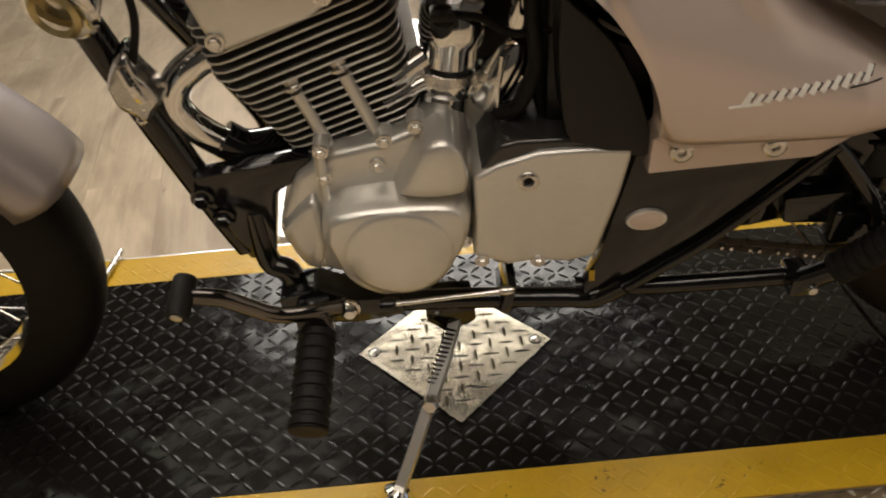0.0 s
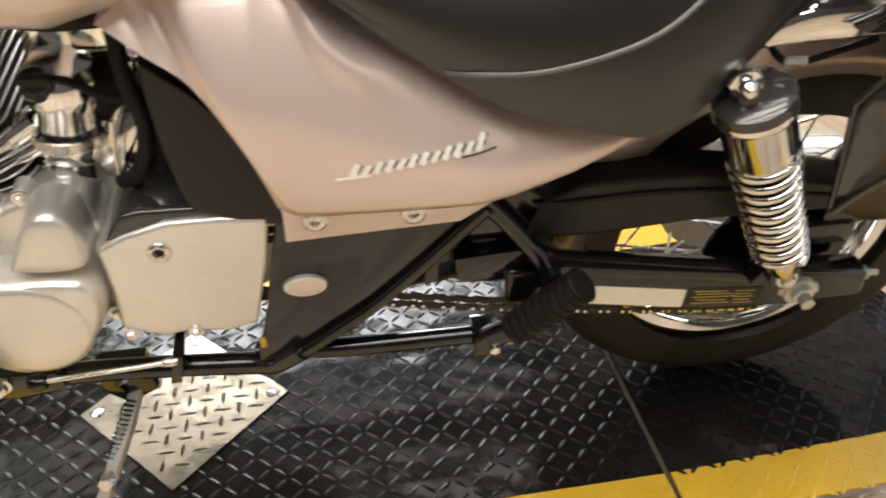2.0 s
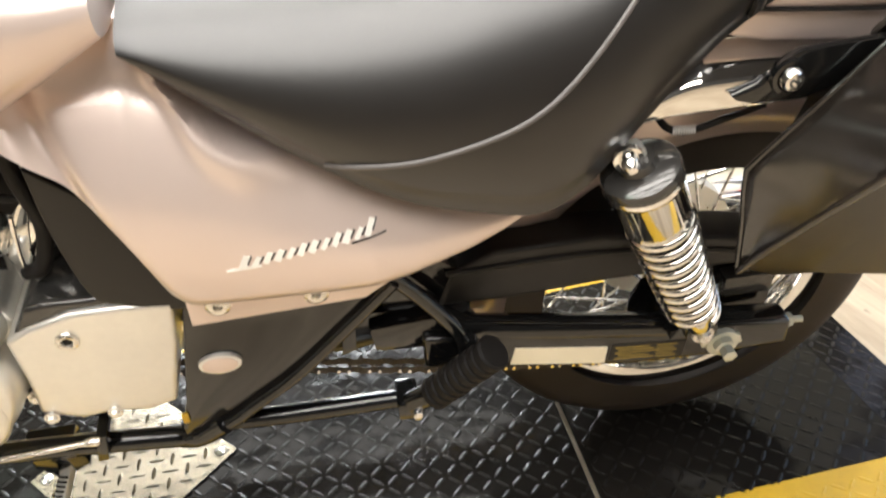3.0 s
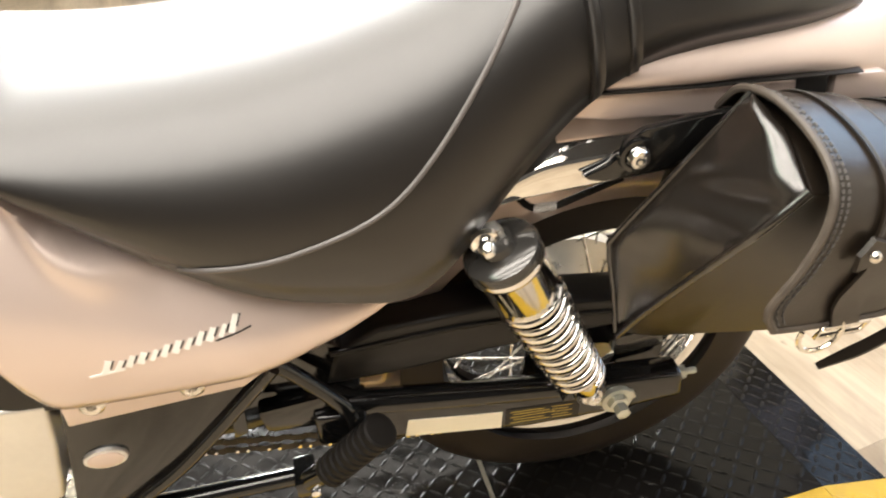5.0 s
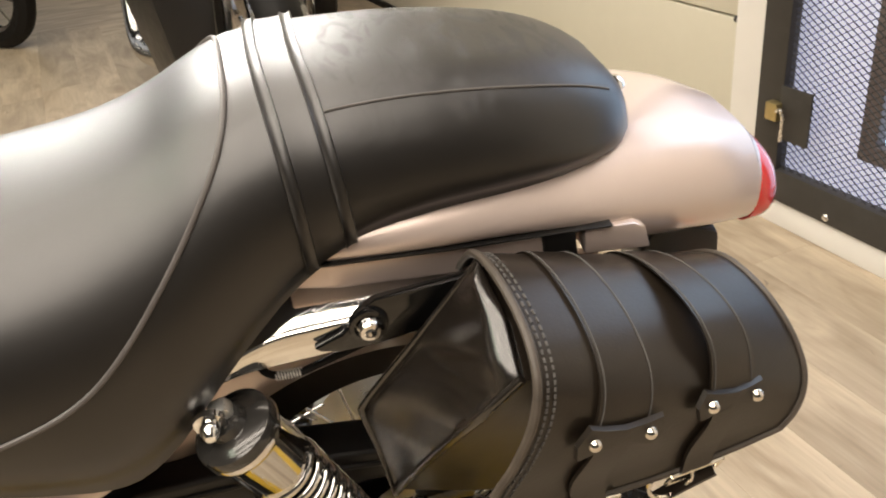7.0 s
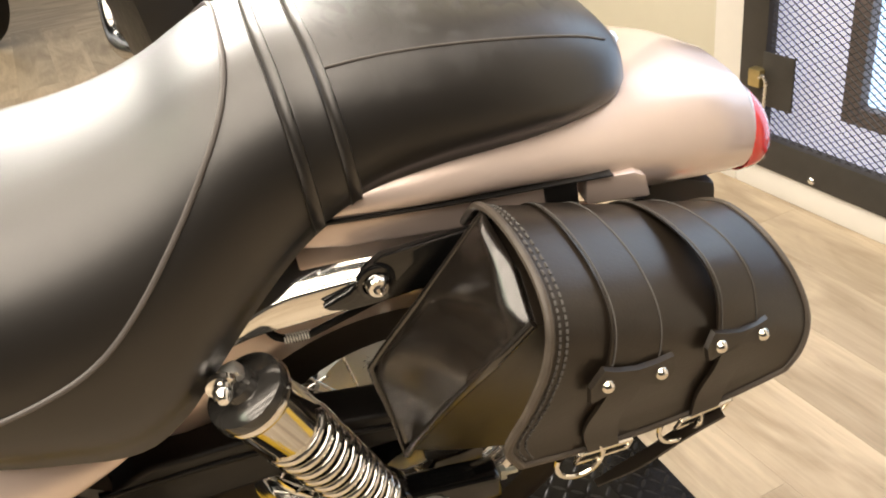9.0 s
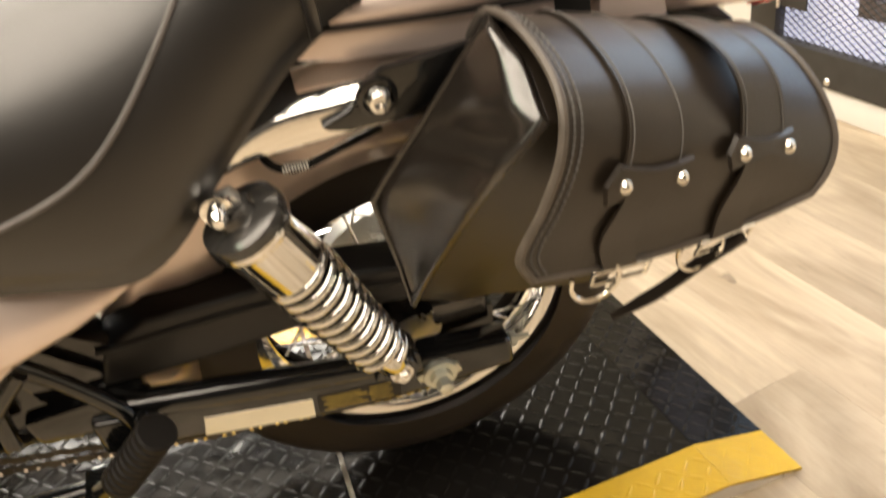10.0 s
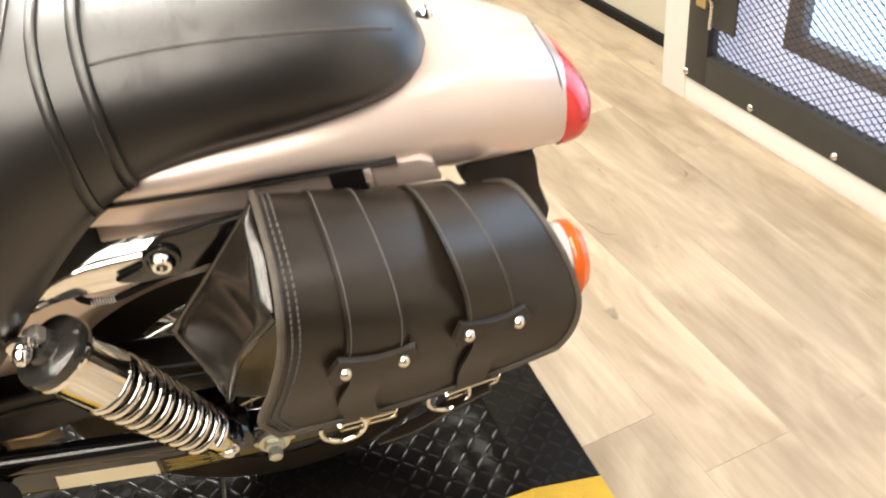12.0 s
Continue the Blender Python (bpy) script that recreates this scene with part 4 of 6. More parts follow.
part("front_boss", raised([(-0.212, 0.400), (-0.188, 0.425), (-0.172, 0.43), (-0.172, 0.36), (-0.188, 0.337), (-0.205, 0.36)], 0.095, 0.122, 0.15, 4), ALU, case, smooth=60)
part("rib", tube([L(-0.162, 0.110, 0.492), L(-0.163, 0.114, 0.44), L(-0.164, 0.114, 0.385)], 0.0055, 8), ALU, case)
for x, h, w in ((-0.160, 0.486, 0.112), (-0.161, 0.455, 0.114), (-0.107, 0.463, 0.110), (-0.066, 0.507, 0.112), (-0.208, 0.392, 0.108), (-0.185, 0.338, 0.108), (-0.024, 0.356, 0.112), (-0.098, 0.488, 0.105)):
    part("case_boss", lathe([(0, 1), (0.006, 1), (0.0085, 0.8), (0.009, 0)], L(x, w - 0.02, h), L(x, w, h), 16), ALU, case)
    bolt("case_bolt", L(x, w, h), OUT, 0.0052, case, STEEL, 0.007)

# rear engine cover
COVER = [(-0.017, 0.352), (-0.013, 0.40), (-0.014, 0.455), (0.01, 0.468), (0.051, 0.480), (0.10, 0.480), (0.142, 0.476), (0.133, 0.42), (0.114, 0.340), (0.085, 0.332), (0.05, 0.338), (0.02, 0.334)]
cover = part("sprocket_cover", prism(COVER, 0.04, 0.133, 0.006, 3), ALU, engine, "satin silver sprocket cover")
part("cover_top", prism([(-0.010, 0.452), (0.012, 0.488), (0.03, 0.492), (0.10, 0.490), (0.146, 0.474), (0.10, 0.478), (0.051, 0.478)], 0.02, 0.128, 0.006, 3), CAPBLACK, cover)
part("cover_screw", lathe([(0, 0.3), (0.005, 0.3), (0.006, 0.9), (0.0085, 1), (0.0105, 0.8), (0.0115, 0)], L(0.040, 0.131, 0.448), L(0.040, 0.137, 0.448), 20), STEEL, cover)
part("screw_socket", lathe([(0, 0.5), (0.005, 0.5)], L(0.040, 0.131, 0.448), L(0.040, 0.137, 0.448), 6), RUBBER, cover)
for x, h in ((-0.008, 0.345), (0.052, 0.339)):
    bolt("cover_bolt", L(x, 0.133, h), OUT, 0.005, cover, STEEL, 0.006)

# cylinder with fins, leaning forward
A0, A1 = Vector((-0.125, 0, 0.478)), Vector((-0.183, 0, 0.645))
axis = (A1 - A0).normalized()
fwd = Vector((-axis.z, 0, axis.x))


def fin(t, half_x, half_y, thick, corner):
    c = A0 + (A1 - A0) * t
    ring = []
    for sx, sy in ((1, 1), (-1, 1), (-1, -1), (1, -1)):
        for k in range(5):
            a = math.pi / 2 * k / 4 + {(1, 1): 0, (-1, 1): math.pi / 2, (-1, -1): math.pi, (1, -1): 1.5 * math.pi}[(sx, sy)]
            ring.append((sx * (half_x - corner) + corner * math.cos(a), sy * (half_y - corner) + corner * math.sin(a)))
    bm = bmesh.new()
    rows = []
    for d, g in ((-thick / 2, 1), (-thick * 0.2, 1.008), (thick * 0.2, 1.008), (thick / 2, 1)):
        rows.append([bm.verts.new(c + axis * d + fwd * (u * g) + Vector((0, v * g, 0))) for u, v in ring])
    bm.faces.new(rows[0][::-1]), bm.faces.new(rows[-1])
    for p, q in zip(rows, rows[1:]):
        for k in range(20):
            bm.faces.new((p[k], p[(k + 1) % 20], q[(k + 1) % 20], q[k]))
    return bm


def finned(t, half_x, half_y, corner, parent):
    """A thin fin: dark faces and a bright rim."""
    ob = part("fin", fin(t, half_x, half_y, 0.0024, corner), FINS, parent)
    ob.data.materials.append(FINFACE)
    for f in ob.data.polygons:
        f.material_index = 1 if abs(f.normal.dot(axis)) > 0.9 else 0


cyl = part("cylinder", lathe([(0.055, 0), (0.055, 1)], A0, A0 + (A1 - A0) * 0.95, 32), GREYCAST, engine, "finned grey cylinder")
for k in range(11):
    finned(0.03 + 0.054 * k, 0.070 + 0.0018 * k, 0.083 + 0.001 * k, 0.022, cyl)
head = part("cylinder_head", lathe([(0.05, 0), (0.05, 1)], A0 + (A1 - A0) * 0.6, A1, 32), GREYCAST, engine, "finned cylinder head")
for k in range(7):
    finned(0.635 + 0.054 * k, 0.096 - 0.001 * k, 0.094, 0.03, head)
for dx, dw in ((-0.028, 0.088), (0.022, 0.088)):
    p = A0 + fwd * (-dx) + Vector((0, -dw, 0))
    part("stud_rib", tube([p - axis * 0.002, p + axis * 0.04, p + axis * 0.075], 0.0065, 10), ALU, cyl)
    bolt("stud_nut", p + axis * 0.080 + Vector((0, 0.004, 0)), axis, 0.008, cyl, STEEL, 0.01)
# side cover of the head
HEAD = [(-0.245, 0.612), (-0.232, 0.592), (-0.150, 0.618), (-0.118, 0.640), (-0.135, 0.695), (-0.26, 0.665)]
hc = part("head_cover", prism(HEAD, -0.09, 0.100, 0.007, 3), ALU, engine, "cast aluminium rocker cover")
part("cover_panel", prism([(-0.218, 0.636), (-0.158, 0.652), (-0.165, 0.678), (-0.228, 0.662)], 0.098, 0.1035, 0.002), ALU, hc)
for x, h in ((-0.136, 0.640), (-0.236, 0.604)):
    bolt("cover_bolt", L(x, 0.10, h), OUT, 0.006, hc, STEEL, 0.008)
part("breather_cap", prism([(-0.135, 0.664), (-0.093, 0.655), (-0.078, 0.672), (-0.088, 0.700), (-0.122, 0.706), (-0.136, 0.69)], 0.03, 0.10, 0.008, 3), ALU, engine)
part("breather_inlay", prism([(-0.126, 0.672), (-0.096, 0.666), (-0.088, 0.678), (-0.094, 0.693), (-0.119, 0.697)], 0.099, 0.1015, 0.001), GREYCAST, engine)

# inlet, starter and plumbing between cylinder and air box
intake = group("carburettor", engine, "polished carburettor and inlet tract")
part("carburettor_body", lathe([(0.0, 0), (0.030, 0.02), (0.034, 0.08), (0.034, 0.25), (0.030, 0.3), (0.031, 0.6), (0.034, 0.66), (0.034, 0.9), (0.026, 1), (0, 1)], L(-0.035, 0.045, 0.505), L(-0.018, 0.045, 0.60), 28), POLISHED, intake)
part("clamp", lathe([(0.035, 0), (0.0365, 0.1), (0.0365, 0.9), (0.035, 1)], L(-0.0315, 0.045, 0.525), L(-0.030, 0.045, 0.537), 28), STEEL, intake)
part("float_bowl", lathe([(0, 0), (0.022, 0.03), (0.025, 0.2), (0.025, 0.8), (0.028, 0.85), (0.028, 1)], L(-0.042, 0.055, 0.462), L(-0.036, 0.05, 0.512), 24), POLISHED, intake)
part("inlet_stub", rod(L(-0.085, 0.07, 0.535), L(-0.052, 0.06, 0.552), 0.013, 16), POLISHED, intake)
part("drain_stub", rod(L(-0.095, 0.075, 0.512), L(-0.05, 0.065, 0.53), 0.008, 14), POLISHED, intake)
part("sensor", merge(rod(L(-0.034, 0.06, 0.575), L(-0.032, 0.08, 0.602), 0.012, 14), box(-0.045, -0.018, -0.085, -0.062, 0.590, 0.606, 0.004)), SATIN, intake)
part("inlet_duct", lathe([(0.03, 0), (0.033, 0.2), (0.030, 0.8), (0.036, 1)], L(-0.01, 0.03, 0.56), L(0.075, 0.02, 0.575), 24), RUBBER, intake)
part("starter_motor", lathe([(0, 0), (0.018, 0), (0.024, 0.1), (0.024, 0.8), (0.018, 0.95), (0, 1)], L(0.005, 0.055, 0.49), L(0.045, 0.05, 0.56), 24), POLISHED, intake)
part("heat_plate", box(0.0, 0.05, -0.03, -0.022, 0.50, 0.62, 0.003), POLISHED, intake)
part("chrome_box", merge(box(-0.055, -0.02, -0.02, 0.03, 0.585, 0.64, 0.006), box(-0.01, 0.035, -0.035, 0.02, 0.60, 0.645, 0.006)), POLISHED, intake)
part("solenoid", lathe([(0, 0), (0.016, 0), (0.018, 0.2), (0.018, 0.9), (0.01, 1), (0, 1)], L(0.022, 0.06, 0.50), L(0.04, 0.058, 0.535), 20), POLISHED, intake)
part("solenoid", lathe([(0, 0), (0.012, 0), (0.014, 0.2), (0.014, 0.9), (0.01, 1), (0, 1)], L(0.038, 0.06, 0.575), L(0.048, 0.058, 0.61), 20), POLISHED, intake)
for pts, r, m in (([(-0.03, 0.075, 0.602), (0.0, 0.09, 0.603), (0.03, 0.095, 0.588), (0.07, 0.09, 0.587)], 0.004, RUBBER), ([(0.05, 0.095, 0.70), (0.045, 0.10, 0.62), (0.05, 0.10, 0.56), (0.035, 0.10, 0.515), (0.015, 0.09, 0.50)], 0.0075, RUBBER), ([(0.062, 0.08, 0.68), (0.062, 0.085, 0.60), (0.055, 0.085, 0.53), (0.06, 0.08, 0.49)], 0.006, RUBBER), ([(0.02, 0.085, 0.56), (0.015, 0.09, 0.52), (0.016, 0.09, 0.495), (0.024, 0.09, 0.488)], 0.0022, CHROME), ([(-0.10, 0.06, 0.71), (-0.03, 0.08, 0.66), (0.05, 0.08, 0.655)], 0.010, RUBBER), ([(-0.075, 0.02, 0.70), (-0.03, 0.03, 0.69), (0.03, 0.03, 0.70)], 0.013, RUBBER)):
    part("hose", tube([L(*p) for p in pts], r, 10), m, intake, "black hose" if m is RUBBER else "bright bent pipe")
part("gearbox_top", prism([(-0.02, 0.44), (-0.02, 0.50), (0.06, 0.495), (0.14, 0.47), (0.14, 0.40)], -0.10, 0.05, 0.01), ALU, engine)
part("battery_box", box(0.06, 0.30, -0.095, 0.10, 0.44, 0.66, 0.01), SATIN, engine)

# exhaust header and front fittings
part("exhaust_header", tube([L(-0.215, 0.03, 0.588), L(-0.257, 0.05, 0.568), L(-0.292, 0.055, 0.545), L(-0.304, 0.055, 0.515), L(-0.288, 0.05, 0.480), L(-0.253, 0.045, 0.452), L(-0.20, 0.03, 0.445)], 0.0165, 16), CHROME, engine, "chrome exhaust header")
part("heat_shield", tube([L(-0.268, 0.050, 0.468), L(-0.245, 0.048, 0.452), L(-0.205, 0.035, 0.447)], 0.0205, 14), BLACK, engine)
HORN = [(-0.344, 0.572), (-0.332, 0.594), (-0.316, 0.608), (-0.31, 0.587), (-0.3, 0.57), (-0.296, 0.552), (-0.306, 0.54), (-0.316, 0.527), (-0.328, 0.538), (-0.339, 0.548)]
horn = part("coil_cover", raised(HORN, 0.085, 0.112, 0.25, 4), DARKCHROME, bike, "dark ornate chrome cover on the frame", smooth=50)
for x, h in ((-0.314, 0.548), (-0.327, 0.550), (-0.320, 0.534)):
    dome("cover_stud", L(x, 0.106, h), OUT, 0.006, 0.007, horn, CHROME, 14)
part("cover_ridge", tube([L(-0.322, 0.112, 0.592), L(-0.316, 0.116, 0.574), L(-0.312, 0.112, 0.557)], 0.005, 8), CHROME, horn)
part("horn", lathe([(0, 0), (0.02, 0), (0.03, 0.3), (0.034, 0.9), (0.030, 1.0), (0.018, 0.8), (0, 0.8)], L(-0.345, 0.09, 0.665), L(-0.352, 0.125, 0.655), 28), CHROME, bike, "chrome horn")
part("horn_ring", lathe([(0.020, 0), (0.024, 0.5), (0.020, 1), (0.016, 0.5), (0.020, 0)], L(-0.352, 0.125, 0.655), L(-0.354, 0.132, 0.654), 24), BRASS, bike)
part("control_cable", tube([L(-0.32, 0.10, 0.72), L(-0.302, 0.10, 0.67), L(-0.300, 0.10, 0.63), L(-0.318, 0.10, 0.58)], 0.004, 8), RUBBER, bike, "black control cable")

# foot controls
foot = group("foot_control", bike, "left footrest and gear lever")
part("peg_bracket", prism([(-0.235, 0.300), (-0.19, 0.31), (-0.15, 0.29), (-0.10, 0.288), (-0.095, 0.262), (-0.15, 0.252), (-0.20, 0.258), (-0.235, 0.275)], 0.085, 0.125, 0.006), BLACK, foot)
part("pivot_bolt", lathe([(0, 1), (0.006, 1), (0.009, 0.8), (0.0095, 0.3), (0.012, 0.25), (0.012, 0)], L(-0.158, 0.125, 0.280), L(-0.158, 0.138, 0.280), 18), CHROME, foot)
part("peg_clevis", prism([(-0.215, 0.30), (-0.178, 0.30), (-0.176, 0.262), (-0.195, 0.250), (-0.215, 0.265)], 0.12, 0.155, 0.004), BLACK, foot)


def ribbed(a, b, r, n, parent, name, mat=None):
    prof = [(0, 0), (r * 0.85, 0)]
    for k in range(n):
        t = (k + 0.1) / n
        prof += [(r, t), (r, t + 0.55 / n), (r * 0.88, t + 0.65 / n), (r * 0.88, t + 0.9 / n)]
    prof += [(r * 1.05, 0.985), (r * 0.95, 1.0), (0, 1.0)]
    return part(name, lathe(prof, a, b, 22), mat or RUBBER, parent, "ribbed black rubber", smooth=25)


ribbed(L(-0.195, 0.148, 0.268), L(-0.204, 0.256, 0.232), 0.0215, 8, foot, "footrest_rubber")
lever = part("gear_lever", sweep(smooth_path([L(-0.168, 0.135, 0.292), L(-0.199, 0.150, 0.302), L(-0.232, 0.157, 0.310), L(-0.258, 0.162, 0.331), L(-0.281, 0.166, 0.350), L(-0.310, 0.17, 0.361)], 6), circle(0.0102, 12, 0.75)), LEVER, foot, "dark chrome gear lever")
part("lever_rubber", lathe([(0, 0), (0.011, 0), (0.0125, 0.08), (0.0125, 0.9), (0.011, 1), (0, 1)], L(-0.314, 0.153, 0.371), L(-0.320, 0.196, 0.357), 18), RUBBER, lever)
part("lever_tip", lathe([(0, 0), (0.006, 0), (0.006, 0.8), (0, 1)], L(-0.320, 0.195, 0.3573), L(-0.3205, 0.198, 0.3565), 14), ALU2, lever)
rodp = part("shift_rod", rod(L(-0.108, 0.137, 0.292), L(0.014, 0.135, 0.298), 0.0029, 12), CHROME, foot, "chrome shift linkage rod")
part("rod_joint", lathe([(0, 0), (0.004, 0.1), (0.0055, 0.5), (0.004, 0.9), (0, 1)], L(0.008, 0.135, 0.2977), L(0.027, 0.135, 0.2987), 14), STEEL, rodp)
part("rod_joint", lathe([(0, 0), (0.008, 0.1), (0.010, 0.5), (0.008, 0.9), (0, 1)], L(-0.124, 0.137, 0.291), L(-0.104, 0.137, 0.2923), 14), BLACK, rodp)
part("shift_arm", prism([(0.010, 0.258), (0.022, 0.258), (0.030, 0.298), (0.020, 0.302)], 0.070, 0.131, 0.002), BLACK, foot)
part("stand_boss", prism([(-0.075, 0.262), (-0.02, 0.262), (-0.015, 0.215), (-0.05, 0.195), (-0.075, 0.22)], 0.075, 0.10, 0.005), BLACK, foot)

stand = group("side_stand", bike, "chrome side stand with a black return spring")
part("stand_leg", sweep([L(-0.035, 0.085, 0.225), L(-0.055, 0.125, 0.182), L(-0.076, 0.160, 0.148), L(-0.103, 0.198, 0.096), L(-0.124, 0.225, 0.056)], [(-0.0065, -0.005), (0.0065, -0.005), (0.0075, 0), (0.0065, 0.005), (-0.0065, 0.005), (-0.0075, 0)]), ALU, stand)
part("stand_foot", lathe([(0, 0), (0.014, 0), (0.018, 0.3), (0.018, 0.8), (0.012, 1), (0, 1)], L(-0.136, 0.236, 0.036), L(-0.122, 0.222, 0.060), 18), CHROME, stand)
part("stand_bolt", lathe([(0, 1), (0.008, 1), (0.0105, 0.7), (0.0105, 0)], L(-0.076, 0.164, 0.150), L(-0.079, 0.178, 0.155), 6), STEEL, stand)


def coil(a, b, R, r, turns, taper=1.0, n=14, m=7, over=0.0):
    a, b = Vector(a), Vector(b)
    d = (b - a).normalized()
    s = d.cross(Vector((0, 1, 0)))
    s.normalize()
    u = d.cross(s)
    pts = []
    for k in range(int(turns * n) + 1):
        t = k / (turns * n)
        ang = 2 * math.pi * k / n
        q = R * (1 + (taper - 1) * t)
        pts.append(a + (b - a) * t + s * math.cos(ang) * q + u * math.sin(ang) * q)
    return sweep(pts, circle(r, m))


part("return_spring", coil(L(-0.045, 0.103, 0.208), L(-0.075, 0.146, 0.158), 0.0065, 0.0016, 13, n=10, m=6), BLACK, stand, "black coil return spring")

# swing arm
arm = group("swing_arm", bike, "gloss black swing arm")
SW = [(0.37, 0.365), (0.47, 0.350), (0.60, 0.325), (0.70, 0.318), (0.790, 0.306), (0.793, 0.268), (0.70, 0.266), (0.60, 0.272), (0.47, 0.300), (0.37, 0.318)]
part("arm_beam", prism(SW, 0.088, 0.122, 0.007, 3), BLACK, arm)
part("arm_beam", prism(SW, -0.12, -0.088, 0.007, 2), BLACK, arm)
part("arm_tube", tube([L(0.40, 0.106, 0.362), L(0.52, 0.108, 0.340), L(0.64, 0.108, 0.318)], 0.015, 14), BLACK, arm)
part("maker_label", prism([(0.468, 0.331), (0.573, 0.310), (0.571, 0.284), (0.463, 0.306)], 0.1215, 0.1232), LABEL, arm, "plain foil label")
warn = part("warning_label", prism([(0.578, 0.312), (0.665, 0.302), (0.663, 0.276), (0.576, 0.287)], 0.1215, 0.1228), SATIN, arm, "dark label with yellow print")
for k in range(5):
    h = 0.307 - 0.0046 * k
    x0, x1 = 0.582 + 0.004 * (k % 2), 0.622 + 0.006 * (k % 3)
    part("print_bar", prism([(x0, h), (x1, h - 0.0045), (x1, h - 0.0058), (x0, h - 0.0013)], 0.1227, 0.1231), PRINT, warn)
    x0, x1 = 0.631, 0.655 - 0.004 * (k % 2)
    part("print_bar", prism([(x0, h - 0.0055), (x1, h - 0.008), (x1, h - 0.0093), (x0, h - 0.0068)], 0.1227, 0.1231), PRINT, warn)
nut = part("axle_nut", lathe([(0.0, 1), (0.006, 1), (0.0085, 0.95), (0.0085, 0.55), (0.012, 0.5), (0.0125, 0.2), (0.0175, 0.18), (0.018, 0)], L(0.707, 0.122, 0.293), L(0.707, 0.150, 0.293), 6), ZINC, arm, "zinc axle nut")
part("washer", lathe([(0.012, 1), (0.0185, 1), (0.019, 0.5), (0.0185, 0)], L(0.707, 0.122, 0.293), L(0.707, 0.129, 0.293), 24), ZINC, nut)
part("axle_plate", prism([(0.682, 0.297), (0.70, 0.304), (0.728, 0.300), (0.732, 0.288), (0.715, 0.282), (0.684, 0.288)], 0.121, 0.126, 0.001), ZINC, arm)
part("shock_mount", prism([(0.638, 0.320), (0.655, 0.355), (0.673, 0.358), (0.688, 0.340), (0.690, 0.315)], 0.10, 0.135, 0.003), BLACK, arm)
part("adjuster", merge(rod(L(0.79, 0.104, 0.288), L(0.815, 0.104, 0.286), 0.004, 10), rod(L(0.793, 0.104, 0.288), L(0.80, 0.104, 0.287), 0.009, 6)), ZINC, arm)
part("chain_guard", prism([(0.39, 0.385), (0.405, 0.43), (0.45, 0.452), (0.565, 0.452), (0.70, 0.428), (0.76, 0.415), (0.762, 0.385), (0.70, 0.386), (0.573, 0.388), (0.47, 0.382)], 0.05, 0.098, 0.006, 3), SATIN, arm, "satin black chain guard")
part("guard_rib", tube([L(0.40, 0.099, 0.432), L(0.565, 0.099, 0.432), L(0.75, 0.099, 0.402)], 0.003, 8), SATIN, arm)
part("caliper_lug", merge(box(0.715, 0.775, -0.09, -0.055, 0.325, 0.355, 0.006), box(0.735, 0.79, -0.085, -0.06, 0.35, 0.385, 0.006)), CAPBLACK, arm)

# shock absorber
shock = group("shock_absorber", bike, "chrome coil-spring shock absorber")
S0, S1 = L(0.553, 0.160, 0.606), L(0.664, 0.146, 0.345)


def sp(t):
    return S0 + (S1 - S0) * t


part("shock_cap", lathe([(0, 0.045), (0.016, 0.045), (0.018, 0.07), (0.030, 0.078), (0.035, 0.088), (0.0365, 0.105), (0.036, 0.125), (0.030, 0.13)], S0, S1, 32), CAPBLACK, shock, "glossy dark shock cap")
part("sleeve", lathe([(0.028, 0.12), (0.0355, 0.12), (0.037, 0.135), (0.0355, 0.15), (0.034, 0.16), (0.0325, 0.33), (0.030, 0.345), (0.024, 0.345)], S0, S1, 36), CHROME, shock, "chrome upper sleeve")
part("damper_body", lathe([(0.021, 0.3), (0.021, 0.6), (0.017, 0.85), (0.0, 0.86)], S0, S1, 24), BLACK, shock)
part("spring", coil(sp(0.335), sp(0.875), 0.0300, 0.0045, 10.2, 0.80, 28, 10), CHROME, shock, "chrome coil spring")
part("lower_sleeve", lathe([(0.0, 0.84), (0.022, 0.845), (0.022, 0.86), (0.0175, 0.87), (0.0165, 0.95), (0.012, 0.98), (0, 0.98)], S0, S1, 24), CHROME, shock)
part("lower_eye", lathe([(0.0, 0), (0.017, 0), (0.018, 0.2), (0.018, 0.8), (0.017, 1), (0, 1)], L(0.664, 0.128, 0.345), L(0.664, 0.152, 0.345), 22), BLACK, shock)
bolt("lower_nut", L(0.664, 0.152, 0.345), OUT, 0.0078, shock, STEEL, 0.010)
part("top_lug", prism([(0.548, 0.604), (0.562, 0.608), (0.569, 0.597), (0.556, 0.584), (0.545, 0.592)], 0.146, 0.162, 0.004), ALU2, shock)
part("top_nut", lathe([(0, 1), (0.004, 0.98), (0.0075, 0.8), (0.0085, 0.45), (0.0085, 0.3), (0.013, 0.28), (0.013, 0)], L(0.549, 0.162, 0.600), L(0.548, 0.182, 0.598), 20), CHROME, shock, "chrome acorn nut")


# the right side, mirrored in the glossy deck
part("right_cover", merge(lathe([(0, 1), (0.075, 1), (0.09, 0.8), (0.098, 0.0)], L(-0.02, -0.09, 0.34), L(-0.02, -0.165, 0.34), 28), prism([(-0.26, 0.40), (-0.22, 0.20), (0.10, 0.18), (0.16, 0.28), (0.12, 0.46), (-0.18, 0.47)], -0.14, -0.08, 0.015)), ALU, engine, "right engine cover")
pipe = part("exhaust_pipe", tube([L(-0.20, 0.03, 0.445), L(-0.17, -0.06, 0.36), L(-0.12, -0.15, 0.22), L(0.05, -0.175, 0.175), L(0.34, -0.18, 0.185)], 0.027, 16), CHROME, bike, "chrome exhaust pipe")
